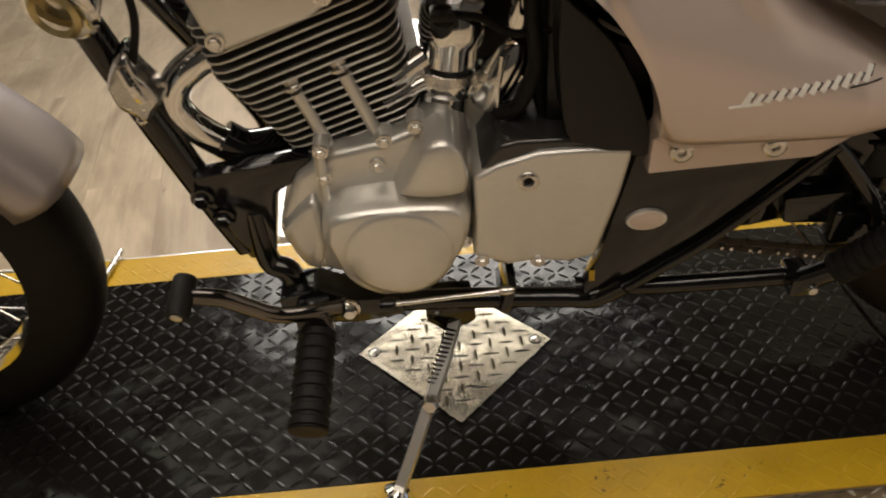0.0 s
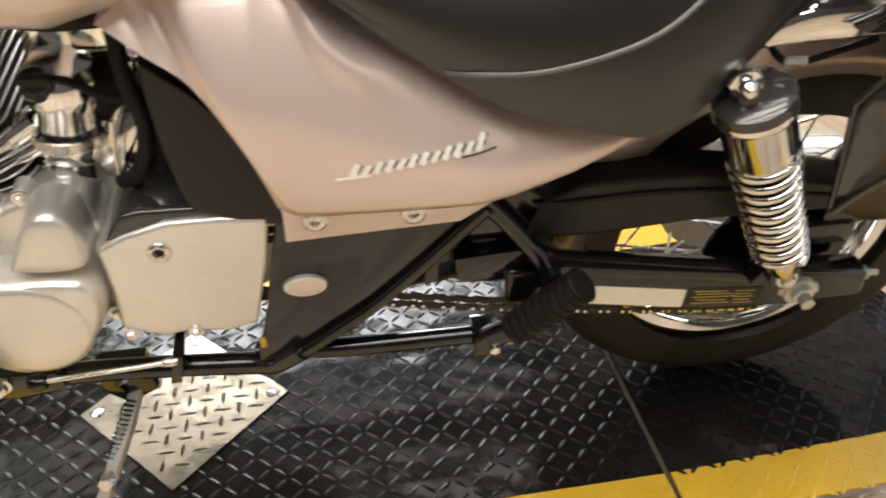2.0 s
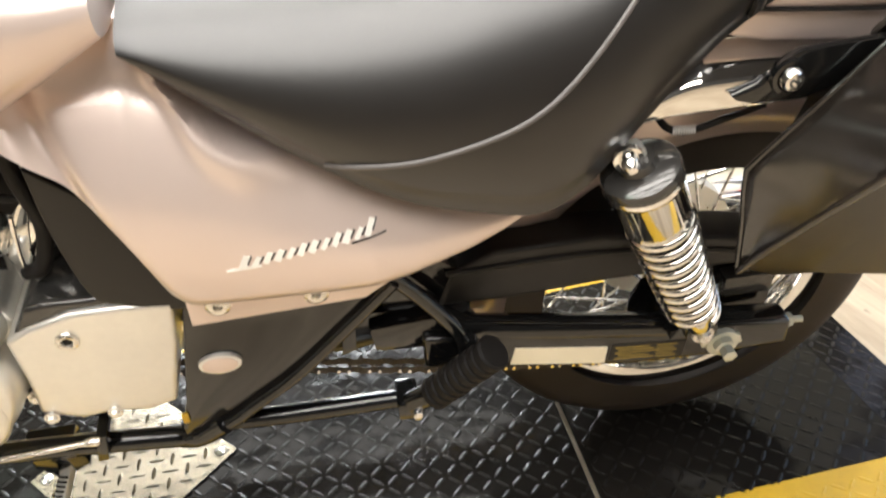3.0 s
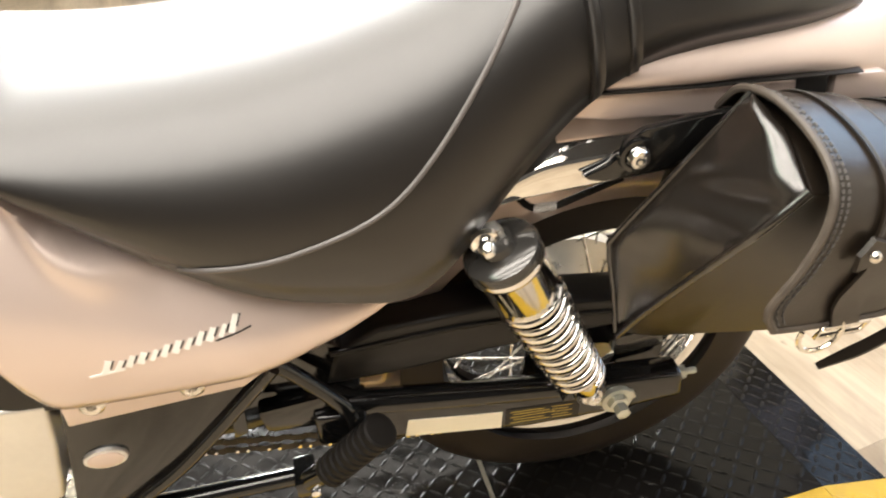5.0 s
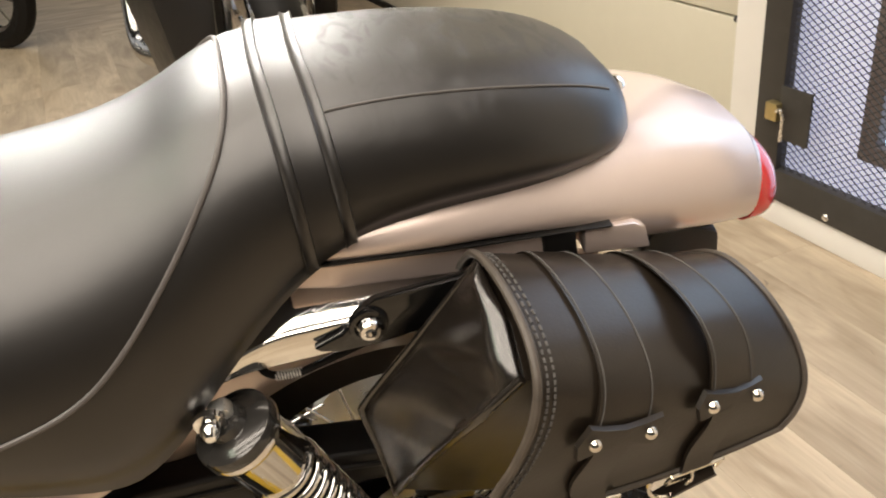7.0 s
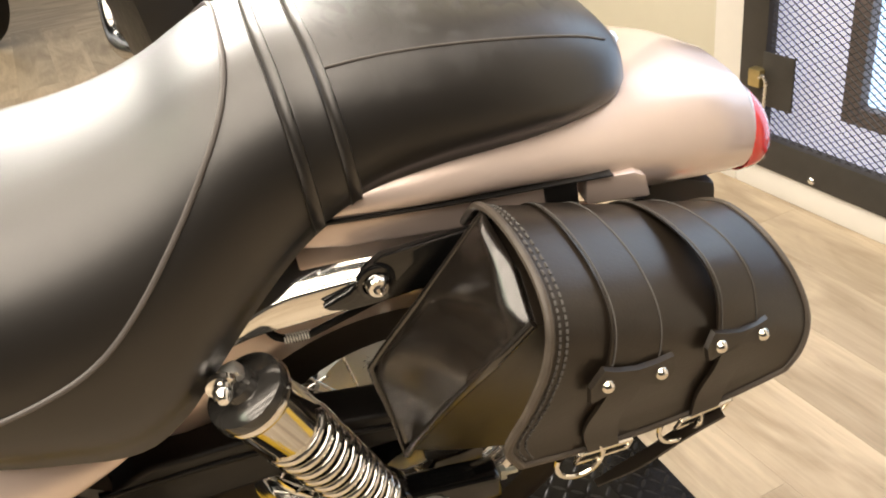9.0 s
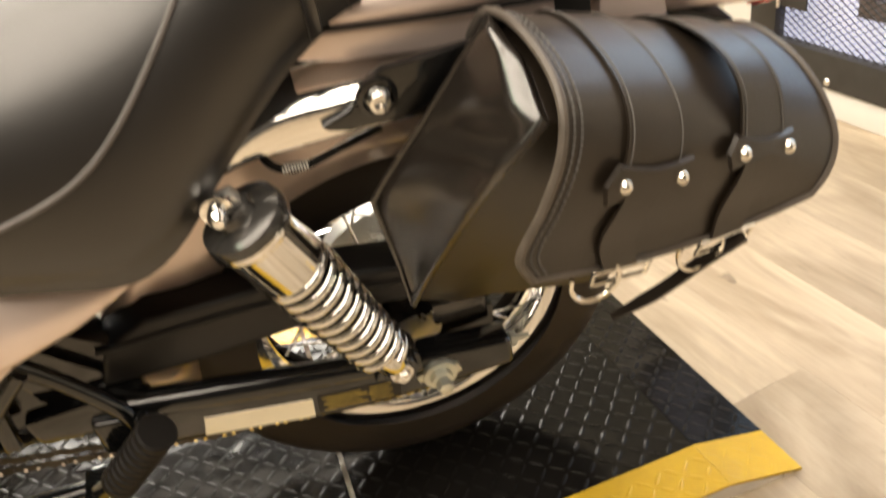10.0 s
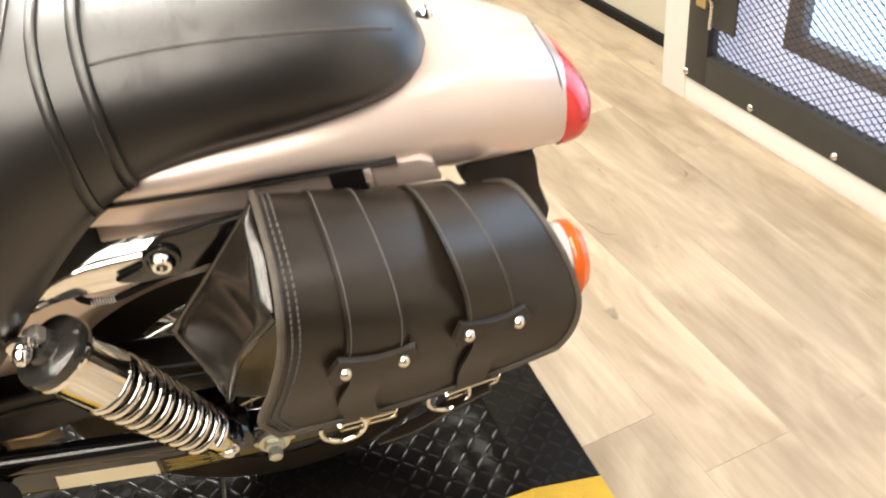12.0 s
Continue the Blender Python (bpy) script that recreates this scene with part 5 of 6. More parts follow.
part("silencer", lathe([(0, 0), (0.024, 0), (0.047, 0.12), (0.050, 0.3), (0.050, 0.93), (0.040, 1.0), (0, 1)], L(0.22, -0.185, 0.19), L(0.93, -0.19, 0.225), 32), CHROME, bike, "chrome silencer")
part("right_footrest", rod(L(-0.18, -0.12, 0.27), L(-0.19, -0.25, 0.24), 0.018, 14), RUBBER, foot)
part("right_frame_cover", prism([(0.147, 0.462), (0.345, 0.458), (0.19, 0.312), (0.106, 0.268), (0.119, 0.328)], -0.124, -0.105, 0.003), BLACK, bike)
# rear fender, rail and luggage stay
rows = []
for k in range(37):
    a = radians(176 - 160 * k / 36)
    row = []
    for r, w in ((0.232, 0.070), (0.260, 0.075), (0.30, 0.073), (0.315, 0.062), (0.323, 0.04), (0.326, 0.0), (0.323, -0.04), (0.315, -0.062), (0.30, -0.073), (0.260, -0.075), (0.232, -0.070)):
        row.append(L(0.70 + r * math.cos(a), w - 0.012, 0.30 + r * math.sin(a)))
    rows.append(row)
fender = part("rear_fender", loft(rows, closed=False), CHAMPAGNE, bike, "champagne metallic rear fender")
md = fender.modifiers.new("thick", "SOLIDIFY")
md.thickness, md.offset = 0.003, 0
rows = []
for k in range(36):
    x = 0.549 + 0.35 * k / 35
    d = x - 0.60
    hi = 0.6655 - 0.060 * max(d - 0.06, 0) ** 1.5 * 4 - (9.0 * (0.025 - d) ** 2 if d < 0.025 else 0)
    lo = 0.6155 + 0.02 * max(d, 0) - (4.0 * d * d if d < 0 else 0)
    mid = lo + 0.62 * (hi - lo)
    rows.append([L(x, w, h) for w, h in ((0.098, hi - 0.003), (0.102, hi), (0.105, hi + 0.0005), (0.109, hi - 0.001), (0.134, mid + 0.002), (0.1365, mid), (0.1380, mid - 0.003), (0.1390, (mid + lo) / 2), (0.1385, lo + 0.003), (0.136, lo), (0.100, lo))])
rail = part("fender_rail", loft(rows), CHROME, bike, "chrome fender rail", smooth=22)
stay = part("bag_stay", prism([(0.640, 0.635), (0.663, 0.643), (0.672, 0.651), (0.675, 0.660), (0.683, 0.667), (0.693, 0.6725), (0.739, 0.675), (0.80, 0.678), (0.80, 0.655), (0.745, 0.640), (0.711, 0.628), (0.690, 0.6262), (0.660, 0.6262), (0.645, 0.631)], 0.1395, 0.1485, 0.0025), BLACK, bike, "black steel saddlebag stay")
part("stay_washer", lathe([(0.012, 1), (0.0155, 0.9), (0.0165, 0.4), (0.0165, 0)], L(0.685, 0.1475, 0.6515), L(0.685, 0.1545, 0.6515), 24), BLACK, stay)
part("stay_bolt", lathe([(0, 0.6), (0.004, 0.6), (0.005, 1), (0.008, 0.95), (0.0105, 0.6), (0.011, 0)], L(0.685, 0.1475, 0.6515), L(0.685, 0.1615, 0.6515), 20), CHROME, stay)
lead = part("wiring_lead", tube([L(0.585, 0.100, 0.618), L(0.594, 0.120, 0.600), L(0.608, 0.1225, 0.590), L(0.624, 0.1225, 0.589), L(0.651, 0.122, 0.596), L(0.69, 0.118, 0.604)], 0.0034, 10), RUBBER, bike, "lamp lead with a pale spiral wrap")
part("spiral_wrap", coil(L(0.604, 0.1225, 0.5908), L(0.626, 0.1225, 0.5893), 0.0038, 0.0009, 9, n=10, m=5), WHITE, lead)
part("lead_clip", merge(rod(L(0.580, 0.110, 0.612), L(0.597, 0.118, 0.614), 0.007, 12), rod(L(0.584, 0.112, 0.603), L(0.587, 0.114, 0.622), 0.005, 10)), CHROME, lead)

# tail
TAIL = [(0.58, 0.118, 0.693, 0.723), (0.66, 0.128, 0.688, 0.734), (0.74, 0.131, 0.680, 0.737), (0.80, 0.130, 0.675, 0.735), (0.86, 0.127, 0.664, 0.732), (0.91, 0.122, 0.642, 0.729), (0.95, 0.116, 0.622, 0.727), (0.99, 0.107, 0.612, 0.721), (1.03, 0.096, 0.602, 0.711), (1.075, 0.078, 0.590, 0.690)]


def tail_ring(x, w, lo, hi, grow=1.0):
    ring = []
    mid = lo + (hi - lo) * 0.42
    for k in range(25):
        a = -math.pi / 2 + math.pi * k / 24
        c, s = math.cos(a), math.sin(a)
        h = mid + ((hi - mid) * s ** 1.0 if s > 0 else (mid - lo) * -abs(s) ** 0.9)
        ring.append(Vector((x, -w * grow * max(c, 0) ** 0.55, h)))
    return ring + [Vector((p.x, -p.y, p.z)) for p in ring[-2:0:-1]]


rows = []
for i in range(41):
    x = 0.58 + 0.495 * i / 40
    rows.append(tail_ring(x, *(soft_at([(t[0], t[j]) for t in TAIL], x) for j in (1, 2, 3))))
tail = part("tail_cowl", loft(rows), CHAMPAGNE, bike, "champagne metallic tail cowl", smooth=50)
rows = []
for k in range(9):
    t = k / 8
    g = math.sqrt(max(0.0, 1 - t ** 2.2))
    x = 1.0755 + 0.052 * t
    lo, hi, w = 0.586 + 0.012 * (1 - g), 0.684 - 0.035 * t - 0.040 * (1 - g), 0.0765 * max(g, 0.04)
    rows.append(tail_ring(x, w, lo, max(hi, lo + 0.004)))
part("tail_light", loft(rows), RED, bike, "red wrap-round tail light", smooth=60)
HOOD = []
for k in range(13):
    t = k / 12 * 0.97
    g = math.sqrt(max(0.0, 1 - t ** 2.2))
    lo, hi, w = 0.589 + 0.012 * (1 - g), 0.690 - 0.031 * t - 0.035 * (1 - g), 0.0780 * max(g, 0.05) - 0.006 * t
    mid, low = lo + (hi - lo) * 0.42, -0.40 + 0.75 * t
    row = []
    for m in range(25):
        a = low + (math.pi - 2 * low) * m / 24
        c, q = math.cos(a), math.sin(a)
        row.append(Vector((1.069 + 0.046 * t, -w * math.copysign(abs(c) ** 0.55, c), mid + ((hi - mid) * q if q > 0 else -(mid - lo) * abs(q) ** 0.9))))
    HOOD.append(row)
hood = part("lamp_hood", loft(HOOD, closed=False), CHAMPAGNE, tail, "rounded end of the tail cowl over the lamp", smooth=60)
md = hood.modifiers.new("thick", "SOLIDIFY")
md.thickness, md.offset = 0.0012, 0
part("lamp_gasket", loft([[Vector((1.0745 + dx, p.y * g, 0.640 + (p.z - 0.640) * g)) for p in tail_ring(1.075, 0.078, 0.590, 0.690)] for dx, g in ((-0.004, 0.92), (-0.002, 0.95), (0.003, 0.95), (0.004, 0.92))]), SATIN, bike)
part("lower_trim", prism([(0.60, 0.706), (0.66, 0.700), (0.75, 0.691), (0.865, 0.681), (0.865, 0.661), (0.76, 0.662), (0.67, 0.672), (0.60, 0.690)], 0.08, 0.126, 0.004, 3), CHAMPAGNE, tail, "lower tail trim")
part("trim_gap", prism([(0.60, 0.7105), (0.75, 0.6945), (0.90, 0.6825), (0.90, 0.6808), (0.75, 0.6925), (0.60, 0.7085)], 0.09, 0.1318, 0.0008), SATIN, tail)
part("grab_bracket", prism([(0.838, 0.688), (0.868, 0.685), (0.872, 0.650), (0.842, 0.652)], 0.09, 0.1290, 0.003), SATIN, tail)
part("side_step", prism([(0.876, 0.6805), (0.922, 0.6765), (0.933, 0.670), (0.940, 0.646), (0.878, 0.654)], 0.09, 0.128, 0.004, 2), CHAMPAGNE, tail)
part("number_plate_bracket", prism([(0.985, 0.615), (1.055, 0.585), (1.060, 0.54), (1.072, 0.50), (1.060, 0.42), (1.02, 0.43), (1.0, 0.52), (0.97, 0.58)], -0.06, 0.06, 0.008), SATIN, bike, "black rear lamp bracket")
sig = group("turn_signal", bike, "turn signal with an orange lens")
part("signal_stem", rod(L(1.04, 0.04, 0.51), L(1.043, 0.12, 0.505), 0.009, 12), SATIN, sig)
part("signal_body", lathe([(0, 0), (0.02, 0.02), (0.034, 0.3), (0.040, 0.75), (0.041, 1), (0, 1)], L(1.010, 0.135, 0.508), L(1.054, 0.135, 0.503), 28), WHITE, sig, "pale signal reflector body")
part("signal_lens", lathe([(0.041, 0), (0.0425, 0.1), (0.0425, 0.45), (0.034, 0.85), (0, 1)], L(1.054, 0.135, 0.503), L(1.077, 0.135, 0.500), 28), ORANGE, sig, "orange lens")

# rear footrest, folded up
rest = group("rear_footrest", bike, "folded passenger footrest")
ribbed(L(0.376, 0.142, 0.300), L(0.436, 0.166, 0.382), 0.0185, 9, rest, "footrest_rubber")
part("hinge", merge(rod(L(0.352, 0.13, 0.276), L(0.378, 0.142, 0.303), 0.013, 14), box(0.335, 0.36, -0.14, -0.10, 0.258, 0.284, 0.005)), BLACK, rest)
part("hinge_pin", lathe([(0, 1), (0.005, 0.9), (0.006, 0)], L(0.356, 0.14, 0.275), L(0.356, 0.151, 0.275), 14), CHROME, rest)
part("stay_bolt", lathe([(0, 1), (0.006, 0.8), (0.008, 0)], L(0.418, 0.130, 0.365), L(0.418, 0.142, 0.367), 14), BLACK, rest)

# front fender and fork
rows = []
for k in range(41):
    a = radians(19 + 120 * k / 40)
    r0, r1 = 0.305, 0.335
    row = []
    fl = 0.035 * math.exp(-((k - 0) / 4.0) ** 2)
    for r, w in ((0.268, 0.068), (0.29, 0.069), (0.308, 0.064), (0.320, 0.050), (0.327, 0.026), (0.329, 0.0), (0.327, -0.026), (0.320, -0.050), (0.308, -0.064), (0.29, -0.069), (0.268, -0.068)):
        row.append(L(-0.778 + (r + fl * 0.4) * math.cos(a), w, 0.298 + (r + fl * 0.4) * math.sin(a)))
    rows.append(row)
ff = part("front_fender", loft(rows, closed=False), GREYPAINT, bike, "grey metallic front fender", smooth=60)
md = ff.modifiers.new("thick", "SOLIDIFY")
md.thickness, md.offset = 0.004, 0
for w in (0.10, -0.10):
    part("fork_leg", tube([L(-0.772, w, 0.298), L(-0.64, w, 0.56), L(-0.48, w, 0.84)], 0.024, 16), CHROME, bike)
part("front_cable", tube([L(-0.44, 0.06, 0.72), L(-0.46, 0.07, 0.62), L(-0.47, 0.09, 0.57)], 0.004, 8), RUBBER, bike)

# ---- saddlebag ----
bag = thing("saddlebag", "black leather saddlebag with two buckled straps on the motorcycle", "bag", (0, MIDDLE, 0))
bag.rotation_euler.x = radians(LEANING)

FRONT = [(0.768, 0.125, 0.668), (0.774, 0.146, 0.697), (0.778, 0.190, 0.710), (0.781, 0.240, 0.705), (0.779, 0.276, 0.690), (0.772, 0.291, 0.662), (0.757, 0.295, 0.625), (0.740, 0.294, 0.588), (0.750, 0.293, 0.562)]
BACK = [(0.985, 0.100, 0.604), (0.998, 0.122, 0.621), (1.006, 0.148, 0.630), (1.016, 0.185, 0.624), (1.026, 0.215, 0.604), (1.031, 0.236, 0.580), (1.028, 0.248, 0.562), (1.018, 0.256, 0.546), (1.004, 0.260, 0.533)]


def flap_point(s, k, lift=0.0):
    """s: 0 at the front edge, 1 at the rear; k: 0 at the bike, 1 at the lower edge."""
    def prof(tab):
        p = smooth_path([Vector(q) for q in tab], 8)
        f = min(max(k, 0), 1) * (len(p) - 1)
        i = min(int(f), len(p) - 2)
        return p[i] + (p[i + 1] - p[i]) * (f - i)
    a, b = prof(FRONT), prof(BACK)
    p = a + (b - a) * s
    bul = 4 * s * (1 - s)
    p += Vector((0, 0.010, 0.004)) * bul * math.sin(math.pi * min(1, k * 1.1))
    if k > 0.86:
        p.z -= 0.012 * bul * (k - 0.86) / 0.14
    out = Vector((0, 0.35 + 0.65 * min(1, k * 1.6), max(0.0, 1 - k * 1.5)))
    if lift:
        p += out.normalized() * lift
    return Vector((p.x, -p.y, p.z))


def strip(s0, s1, k0, k1, lift, thick, n=40, m=3, puff=None):
    rows = []
    for i in range(n + 1):
        k = k0 + (k1 - k0) * i / n
        pf = puff(k) if puff else 0.0
        up = [flap_point(s0 + (s1 - s0) * j / m, k, lift + thick + pf) for j in range(m + 1)]
        dn = [flap_point(s0 + (s1 - s0) * j / m, k, lift + pf) for j in range(m, -1, -1)]
        rows.append(up + dn)
    return loft(rows)


lid = part("lid", strip(0.0, 1.0, 0.0, 1.0, -0.0035, 0.0035, 48, 16), LEATHER, bag, "black leather lid", smooth=50)
part("edge_binding", sweep([flap_point(0.0, k / 40, 0.0) for k in range(41)], circle(0.0035, 8)), WORN, lid)
part("edge_binding", sweep([flap_point(1.0, k / 40, 0.0) for k in range(41)], circle(0.0030, 8)), WORN, lid)
part("edge_binding", sweep([flap_point(k / 30, 1.0, 0.0) for k in range(31)], circle(0.0028, 8)), WORN, lid)
for s in (0.030, 0.052):
    bm = bmesh.new()
    for k in range(46):
        a, b = flap_point(s, 0.10 + 0.0190 * k, 0.0006), flap_point(s, 0.10 + 0.0190 * k + 0.0115, 0.0006)
        m = rod(a, b, 0.0010, 5)
        me = bpy.data.meshes.new("tmp")
        m.to_mesh(me)
        m.free()
        bm.from_mesh(me)
        bpy.data.meshes.remove(me)
    part("stitching", bm, THREAD, lid, "grey thread stitching")

# body under the lid: front gusset, outer face, bottom
BF = [(0.770, 0.130, 0.655), (0.775, 0.165, 0.696), (0.779, 0.225, 0.690), (0.777, 0.261, 0.670), (0.733, 0.240, 0.601), (0.716, 0.204, 0.535), (0.699, 0.169, 0.467), (0.690, 0.148, 0.430), (0.700, 0.106, 0.460), (0.745, 0.098, 0.600)]
BB = [(0.950, 0.105, 0.625), (0.975, 0.150, 0.632), (0.995, 0.190, 0.615), (1.000, 0.228, 0.575), (0.980, 0.230, 0.530), (0.950, 0.215, 0.480), (0.925, 0.195, 0.445), (0.915, 0.145, 0.445), (0.910, 0.105, 0.455), (0.925, 0.098, 0.560)]
rows = []
cf = sum((Vector(p) for p in BF), Vector()) / 10
cb = sum((Vector(p) for p in BB), Vector()) / 10
for i in range(-8, 16):
    row = []
    for n, (a, b) in enumerate(zip(BF, BB)):
        a, b = Vector(a), Vector(b)
        if i < 0:
            f = (0.12, 0.30, 0.50, 0.66, 0.80, 0.90, 0.95, 0.98)[i + 8]
            p = cf + (a - cf) * f + Vector((0.012 * (1 - f ** 5), 0, 0))
        elif i > 12:
            f = (0.85, 0.55, 0.15)[i - 13]
            p = cb + (b - cb) * f + Vector((0.010 * (1 - f), 0, 0))
        else:
            t = i / 12
            p = a + (b - a) * t
            c = cf + (cb - cf) * t
            p = c + (p - c) * (1 + 0.03 * math.sin(math.pi * t) - 0.012)
            if n in (6, 7, 8):
                p.z -= 0.022 * min(1, t * 5) * min(1, (1 - t) * 3)
        row.append(Vector((p.x, -p.y, p.z)))
    rows.append(row)
body = part("body", loft(rows), LEATHER, bag, "soft black leather body", smooth=75)
md = body.modifiers.new("soft", "BEVEL")
md.width, md.segments, md.limit_method, md.angle_limit = 0.010, 3, "ANGLE", radians(25)


def wl(p):
    return Vector((p[0], -p[1], p[2]))


INNER = [wl(p) for p in ((0.776, 0.163, 0.702), (0.724, 0.158, 0.632), (0.677, 0.152, 0.568), (0.672, 0.151, 0.550), (0.682, 0.149, 0.490), (0.689, 0.148, 0.432))]
OUTER = [INNER[0]] + [wl(p) for p in ((0.780, 0.215, 0.694), (0.777, 0.261, 0.670), (0.748, 0.256, 0.636), (0.731, 0.236, 0.594), (0.716, 0.204, 0.535), (0.700, 0.170, 0.470), (0.690, 0.150, 0.428))]


def stepped(pts, marks, t):
    """The point at t on a line of points, each reached at its mark."""
    for a, b, m, n in zip(pts, pts[1:], marks, marks[1:]):
        if t <= n:
            return a + (b - a) * ((t - m) / (n - m))
    return pts[-1].copy()


# the flat front gusset, rolled over a soft fold where it goes under the lid
rows = []
for i in range(41):
    t = i / 40
    a = stepped(INNER, (0, 0.33, 0.64, 0.70, 0.84, 1.0), t)
    b = stepped(OUTER, (0, 0.16, 0.34, 0.44, 0.56, 0.70, 0.85, 1.0), t)
    fold = min(1, t / 0.06) * min(1, max(0, (0.40 - t) / 0.08))
    c = a + (b - a) * (1 - 0.22 * fold) + Vector((-0.008, 0.0, 0.004)) * fold
    q = c + (c - a) * 0.16 * fold + Vector((0.0, 0.0, 0.002)) * fold
    row = [a + (c - a) * (k / 8) + Vector((0.006 * (1 - fold) * math.sin(math.pi * k / 8), 0, 0)) for k in range(8)]
    row += [c * (1 - u) ** 2 + q * 2 * u * (1 - u) + b * u * u for u in (k / 10 for k in range(11))]
    rows.append([p + Vector((-0.003, 0, 0)) for p in row])
gusset = part("gusset", loft(rows, cap=False, closed=False), SOFTLEATHER, body, "smooth black leather front gusset", smooth=75)
md = gusset.modifiers.new("thick", "SOLIDIFY")
md.thickness, md.offset = 0.002, 0
part("welt", tube([p + Vector((-0.003, 0, 0.002)) for p in OUTER[2:]], 0.0040, 10), SOFTLEATHER, body, "piped leather welt")
part("welt", tube([p + Vector((-0.003, 0, 0)) for p in INNER], 0.0030, 8), SOFTLEATHER, body, "piped leather welt")

# straps
for s0, s1, arch, kk in ((0.185, 0.370, 0.0, 0.695), (0.570, 0.750, 0.013, 0.655)):
    st = part("strap", strip(s0, s1, 0.06, kk + 0.03, 0.0008, 0.0036, 40, 4, (lambda k: 0.020 * math.exp(-((k - 0.40) / 0.13) ** 2)) if arch else None), LEATHER, bag, "wide leather strap")
    for s in (s0 + 0.014, s1 - 0.014):
        part("stitching", sweep([flap_point(s, 0.07 + (kk - 0.07) * k / 40, 0.0048 + (0.020 * math.exp(-((0.07 + (kk - 0.07) * k / 40 - 0.40) / 0.13) ** 2) if arch else 0)) for k in range(41)], circle(0.0006, 5)), THREAD, st)
    mid = (s0 + s1) / 2
    keeper = []
    for ds, dk in ((-0.15, 0.0), (-0.125, -0.045), (-0.07, -0.035), (0.0, -0.028), (0.07, -0.035), (0.125, -0.045), (0.15, 0.0), (0.125, 0.045), (0.07, 0.030), (0.0, 0.024), (-0.07, 0.030), (-0.125, 0.045)):
        keeper.append((mid + ds * 0.95, kk + dk * 1.15))
    bm = bmesh.new()
    lo = [bm.verts.new(flap_point(s, k, 0.0056)) for s, k in keeper]
    hi = [bm.verts.new(flap_point(mid + (s - mid) * 0.97, kk + (k - kk) * 0.94, 0.0100)) for s, k in keeper]
    cl, ch = bm.verts.new(flap_point(mid, kk, 0.0056)), bm.verts.new(flap_point(mid, kk, 0.0104))
    for i in range(12):
        j = (i + 1) % 12
        bm.faces.new((lo[i], lo[j], hi[j], hi[i]))
        bm.faces.new((hi[i], hi[j], ch))
        bm.faces.new((lo[j], lo[i], cl))
    kp = part("keeper", bm, LEATHER, st, "shaped leather keeper with two studs")
    for s in (mid - 0.088, mid + 0.088):
        a = flap_point(s, kk, 0.0092)
        b = flap_point(s, kk, 0.0150)
        part("stud", lathe([(0, 1), (0.0024, 0.94), (0.0043, 0.7), (0.0053, 0.3), (0.0056, 0)], a, b, 18), NICKEL, kp, "nickel stud")
    # narrow tongue, buckle and ring
    part("tongue", strip(mid - 0.055, mid + 0.055, kk + 0.02, 1.0, 0.002, 0.0035, 10, 2), LEATHER, st)
    e = flap_point(mid - 0.01, 1.0, 0.004)
    slope = (flap_point(mid + 0.1, 1.0) - flap_point(mid - 0.1, 1.0)).normalized()
    a, b = e - slope * 0.020, e + slope * 0.030
    drop = Vector((0, 0.006, -0.017))
    part("buckle", merge(rod(a, b, 0.0021, 8), rod(a + drop, b + drop, 0.0019, 8), rod(a, a + drop, 0.0019, 8), rod(b, b + drop, 0.0019, 8), rod((a + b) / 2, (a + b) / 2 + drop, 0.0016, 8)), NICKEL, st, "nickel buckle")
    ring = []
    for k in range(25):
        q = 2 * math.pi * (0.44 + 0.66 * k / 24)
        ring.append(a + Vector((0.002 + 0.0195 * math.cos(q), 0.003, -0.010 + 0.0195 * math.sin(q))))
    part("ring", sweep(ring, circle(0.0022, 8)), NICKEL, st, "half-round nickel ring")
    if arch:
        end = smooth_path([e + Vector((0.020, 0.0, -0.006)), e + Vector((-0.012, 0.004, -0.026)), e + Vector((-0.048, 0.006, -0.048)), e + Vector((-0.088, 0.008, -0.064))], 6)
        part("strap_end", sweep(end, [(-0.0065, -0.0012), (0.0065, -0.0012), (0.0065, 0.0012), (-0.0065, 0.0012)], scale=lambda t: 1 - 0.45 * max(0, t - 0.75) / 0.25), LEATHER, st, "loose strap end")

# ---- parked machines further back in the showroom ----
def far_wheel(g, x, z, R, wide=0.10):
    c = Vector((x, 0, z))
    part("tyre", lathe([(R * 0.72, 0.1), (R * 0.86, 0), (R * 0.97, 0.2), (R, 0.5), (R * 0.97, 0.8), (R * 0.86, 1), (R * 0.72, 0.9)], c + Vector((0, wide / 2, 0)), c - Vector((0, wide / 2, 0)), 40), RUBBER, g)
    rim = part("rim", lathe([(R * 0.66, 0.2), (R * 0.74, 0.0), (R * 0.75, 0.5), (R * 0.74, 1), (R * 0.66, 0.8)], c + Vector((0, wide * 0.4, 0)), c - Vector((0, wide * 0.4, 0)), 40), DARKCHROME, g)
    part("hub", lathe([(0, 0), (0.05, 0), (0.05, 1), (0, 1)], c + Vector((0, 0.04, 0)), c - Vector((0, 0.04, 0)), 20), DARKCHROME, g)
    for k in range(9):
        a = 2 * math.pi * k / 9
        part("spoke", tube([c + Vector((0.04 * math.cos(a), 0, 0.04 * math.sin(a))), c + Vector((R * 0.4 * math.cos(a + 0.1), 0, R * 0.4 * math.sin(a + 0.1))), c + Vector((R * 0.7 * math.cos(a), 0, R * 0.7 * math.sin(a)))], 0.009, 6), DARKCHROME, rim)


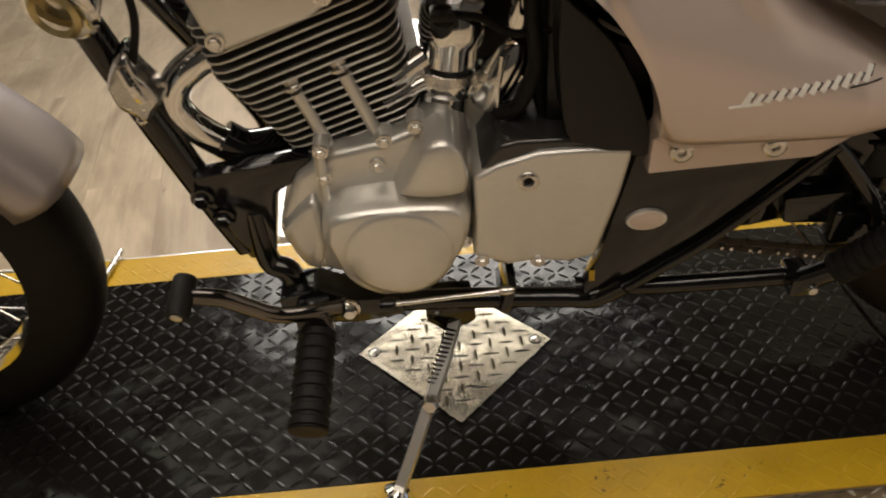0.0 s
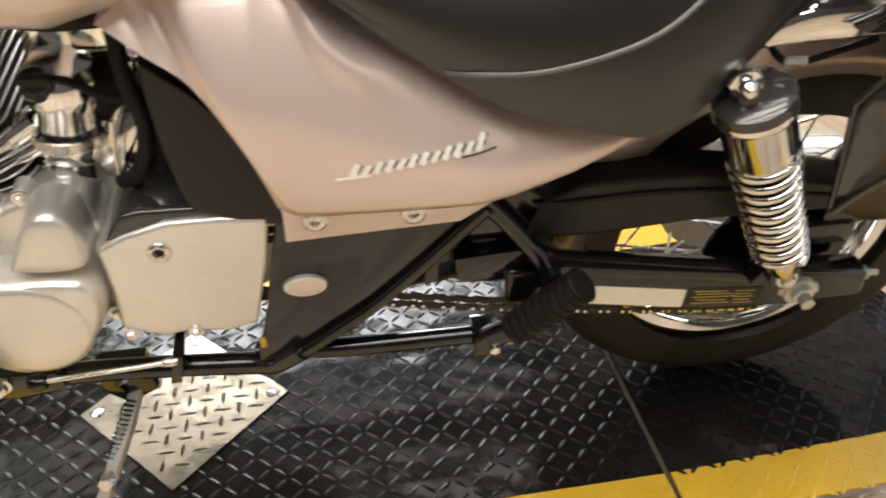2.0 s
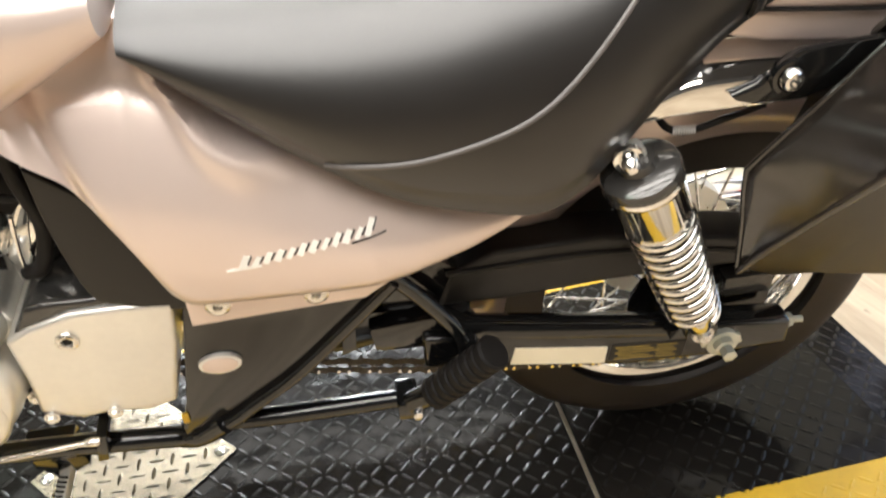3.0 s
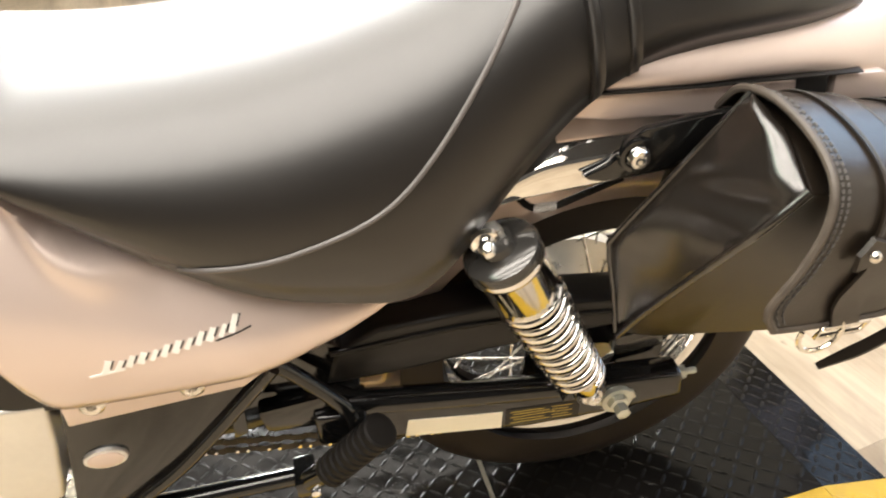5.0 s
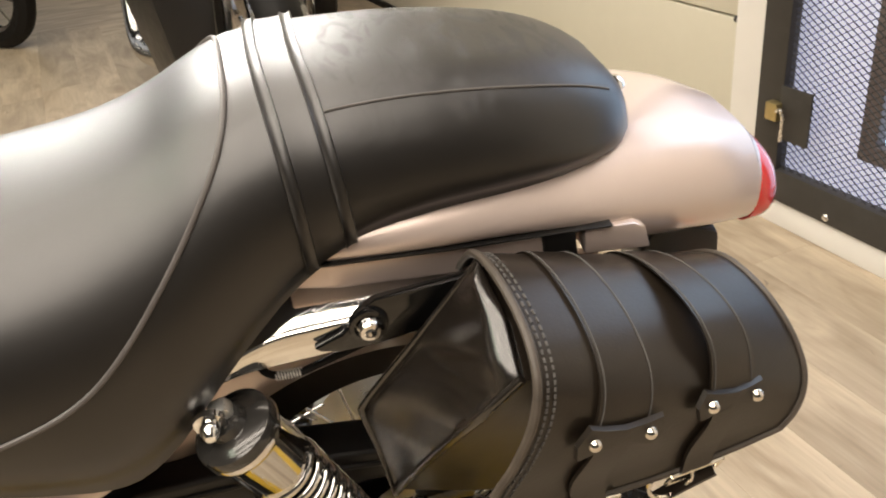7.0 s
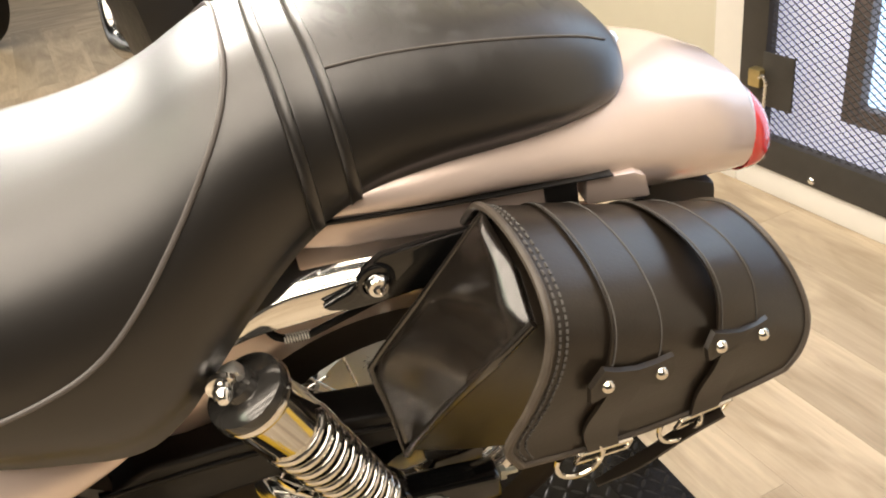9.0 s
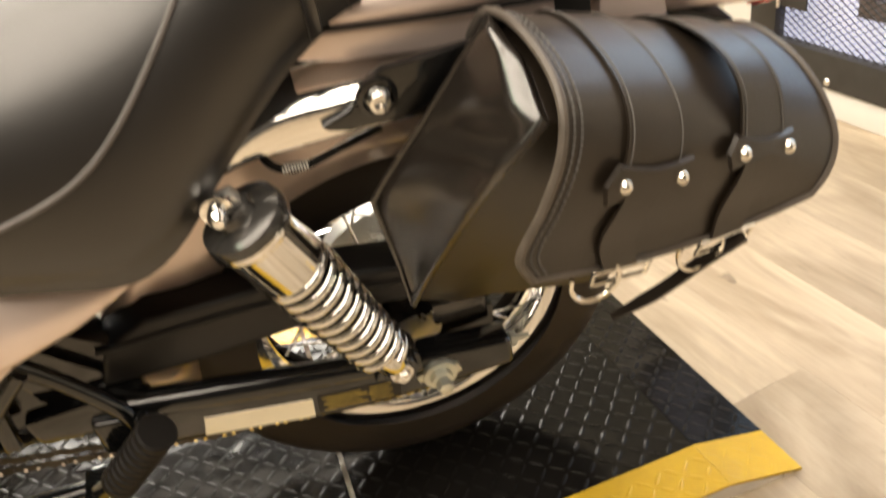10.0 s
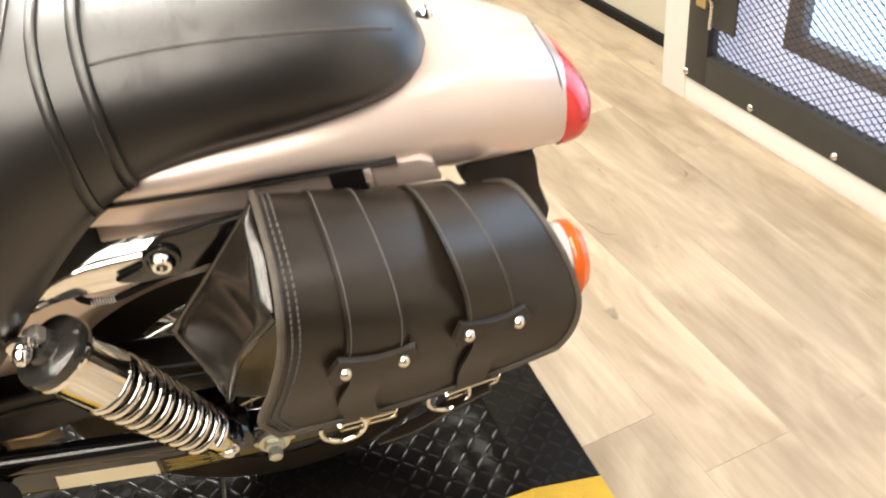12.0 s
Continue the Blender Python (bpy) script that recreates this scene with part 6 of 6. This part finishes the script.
def parked_bike(at, turn, label):
    g = thing("parked_motorcycle", label, "motorcycle", at, "parked motorcycles")
    g.rotation_euler.z = radians(turn)
    far_wheel(g, 0.0, 0.31, 0.31)
    far_wheel(g, 1.5, 0.31, 0.31, 0.14)
    part("fork", tube([(0.0, -0.08, 0.31), (0.15, -0.09, 0.7), (0.28, -0.09, 1.0)], 0.025, 10), CHROME, g)
    part("fork", tube([(0.0, 0.08, 0.31), (0.15, 0.09, 0.7), (0.28, 0.09, 1.0)], 0.025, 10), CHROME, g)
    part("engine", merge(box(0.5, 0.95, -0.18, 0.18, 0.18, 0.52, 0.05), rod((0.62, 0, 0.5), (0.5, 0, 0.75), 0.11, 18), rod((0.8, 0, 0.5), (0.92, 0, 0.75), 0.11, 18)), GREYCAST, g)
    subsurf(part("tank", box(0.35, 0.95, -0.16, 0.16, 0.72, 0.95, 0.07, 2), BLACK, g), 1)
    subsurf(part("seat", box(0.95, 1.55, -0.15, 0.15, 0.66, 0.78, 0.05, 2), VINYL, g), 1)
    part("exhaust", tube([(0.5, -0.2, 0.4), (0.7, -0.24, 0.22), (1.1, -0.22, 0.24), (1.5, -0.22, 0.25)], 0.04, 14), DARKCHROME, g)
    bm = box(1.2, 1.75, -0.36, -0.16, 0.24, 0.70, 0.04, 2)
    for v in bm.verts:
        if v.co.z < 0.47:
            v.co.y, v.co.x = -0.24 + (v.co.y + 0.24) * 0.5, 1.45 + (v.co.x - 1.45) * 0.8
    b = part("hard_bag", bm, SATIN, g, "black hard saddlebag")
    part("reflector", box(1.45, 1.62, -0.368, -0.355, 0.58, 0.62, 0.003), RED, b, "red reflector")
    part("reflector", box(1.744, 1.758, -0.335, -0.270, 0.590, 0.612, 0.003), RED, b, "red reflector")
    part("bar", tube([(0.45, -0.4, 1.08), (0.32, -0.2, 1.1), (0.3, 0.2, 1.1), (0.45, 0.4, 1.08)], 0.014, 8), CHROME, g)
    return g


parked_bike((-0.56, 4.70, FLOOR), 140, "black touring motorcycle parked further back in the showroom")
parked_bike((0.30, 4.08, FLOOR), -75, "dark cruiser motorcycle parked with its hard bag turned outward")
parked_bike((0.95, 3.8, FLOOR), 100, "black motorcycle standing at the back of the showroom")

# ---- floor planks ----
PW, PLEN = 0.16, 1.22
pm = bpy.data.meshes.new("plank")
bm = box(-PLEN / 2 + 0.00012, PLEN / 2 - 0.00012, -PW / 2 + 0.00012, PW / 2 - 0.00012, -0.006, 0.0, 0.0004, 1)
bm.to_mesh(pm)
bm.free()
pm.materials.append(PLANK)
PLANK_TURN = math.atan2(-0.985, 0.172)
ca, sa = math.cos(PLANK_TURN), math.sin(PLANK_TURN)
rest = bmesh.new()
for j in range(-44, 36):
    shift = random.uniform(0, PLEN)
    for i in range(-9, 10):
        u, v = i * PLEN + shift, (j + 0.5) * PW
        x, y = WALL_AT.x + ca * u - sa * v, WALL_AT.y + sa * u + ca * v
        if not (-4.9 < x < 4.4 and -3.1 < y < 7.6):
            continue
        if -1.6 < x < 2.4 and -0.4 < y < 4.4 and v < 0.35:
            ob = new("plank", pm)
            ob.location = (x, y, FLOOR)
            ob.rotation_euler.z = PLANK_TURN
            ob.parent = floor
        elif v < 0.6:
            q = [(u + a * (PLEN / 2 - 0.0002), v + b * (PW / 2 - 0.0002)) for a, b in ((-1, -1), (1, -1), (1, 1), (-1, 1))]
            # cut along the grain where a plank meets the end walls
            q = [(min(max(a, (7.0 - WALL_AT.y - ca * b) / sa), (-2.5 - WALL_AT.y - ca * b) / sa), b) for a, b in q]
            if q[1][0] - q[0][0] < 0.01 or q[2][0] - q[3][0] < 0.01:
                continue
            q = [(WALL_AT.x + ca * a - sa * b, WALL_AT.y + sa * a + ca * b) for a, b in q]
            top = [rest.verts.new((a, b, FLOOR)) for a, b in q]
            low = [rest.verts.new((a, b, FLOOR - 0.006)) for a, b in q]
            rest.faces.new(top)
            for k in range(4):
                rest.faces.new((low[k], low[(k + 1) % 4], top[(k + 1) % 4], top[k]))
tagged(part("plank_field", rest, PLANK, floor, smooth=0), "the remaining oak planks", kind="stuff")
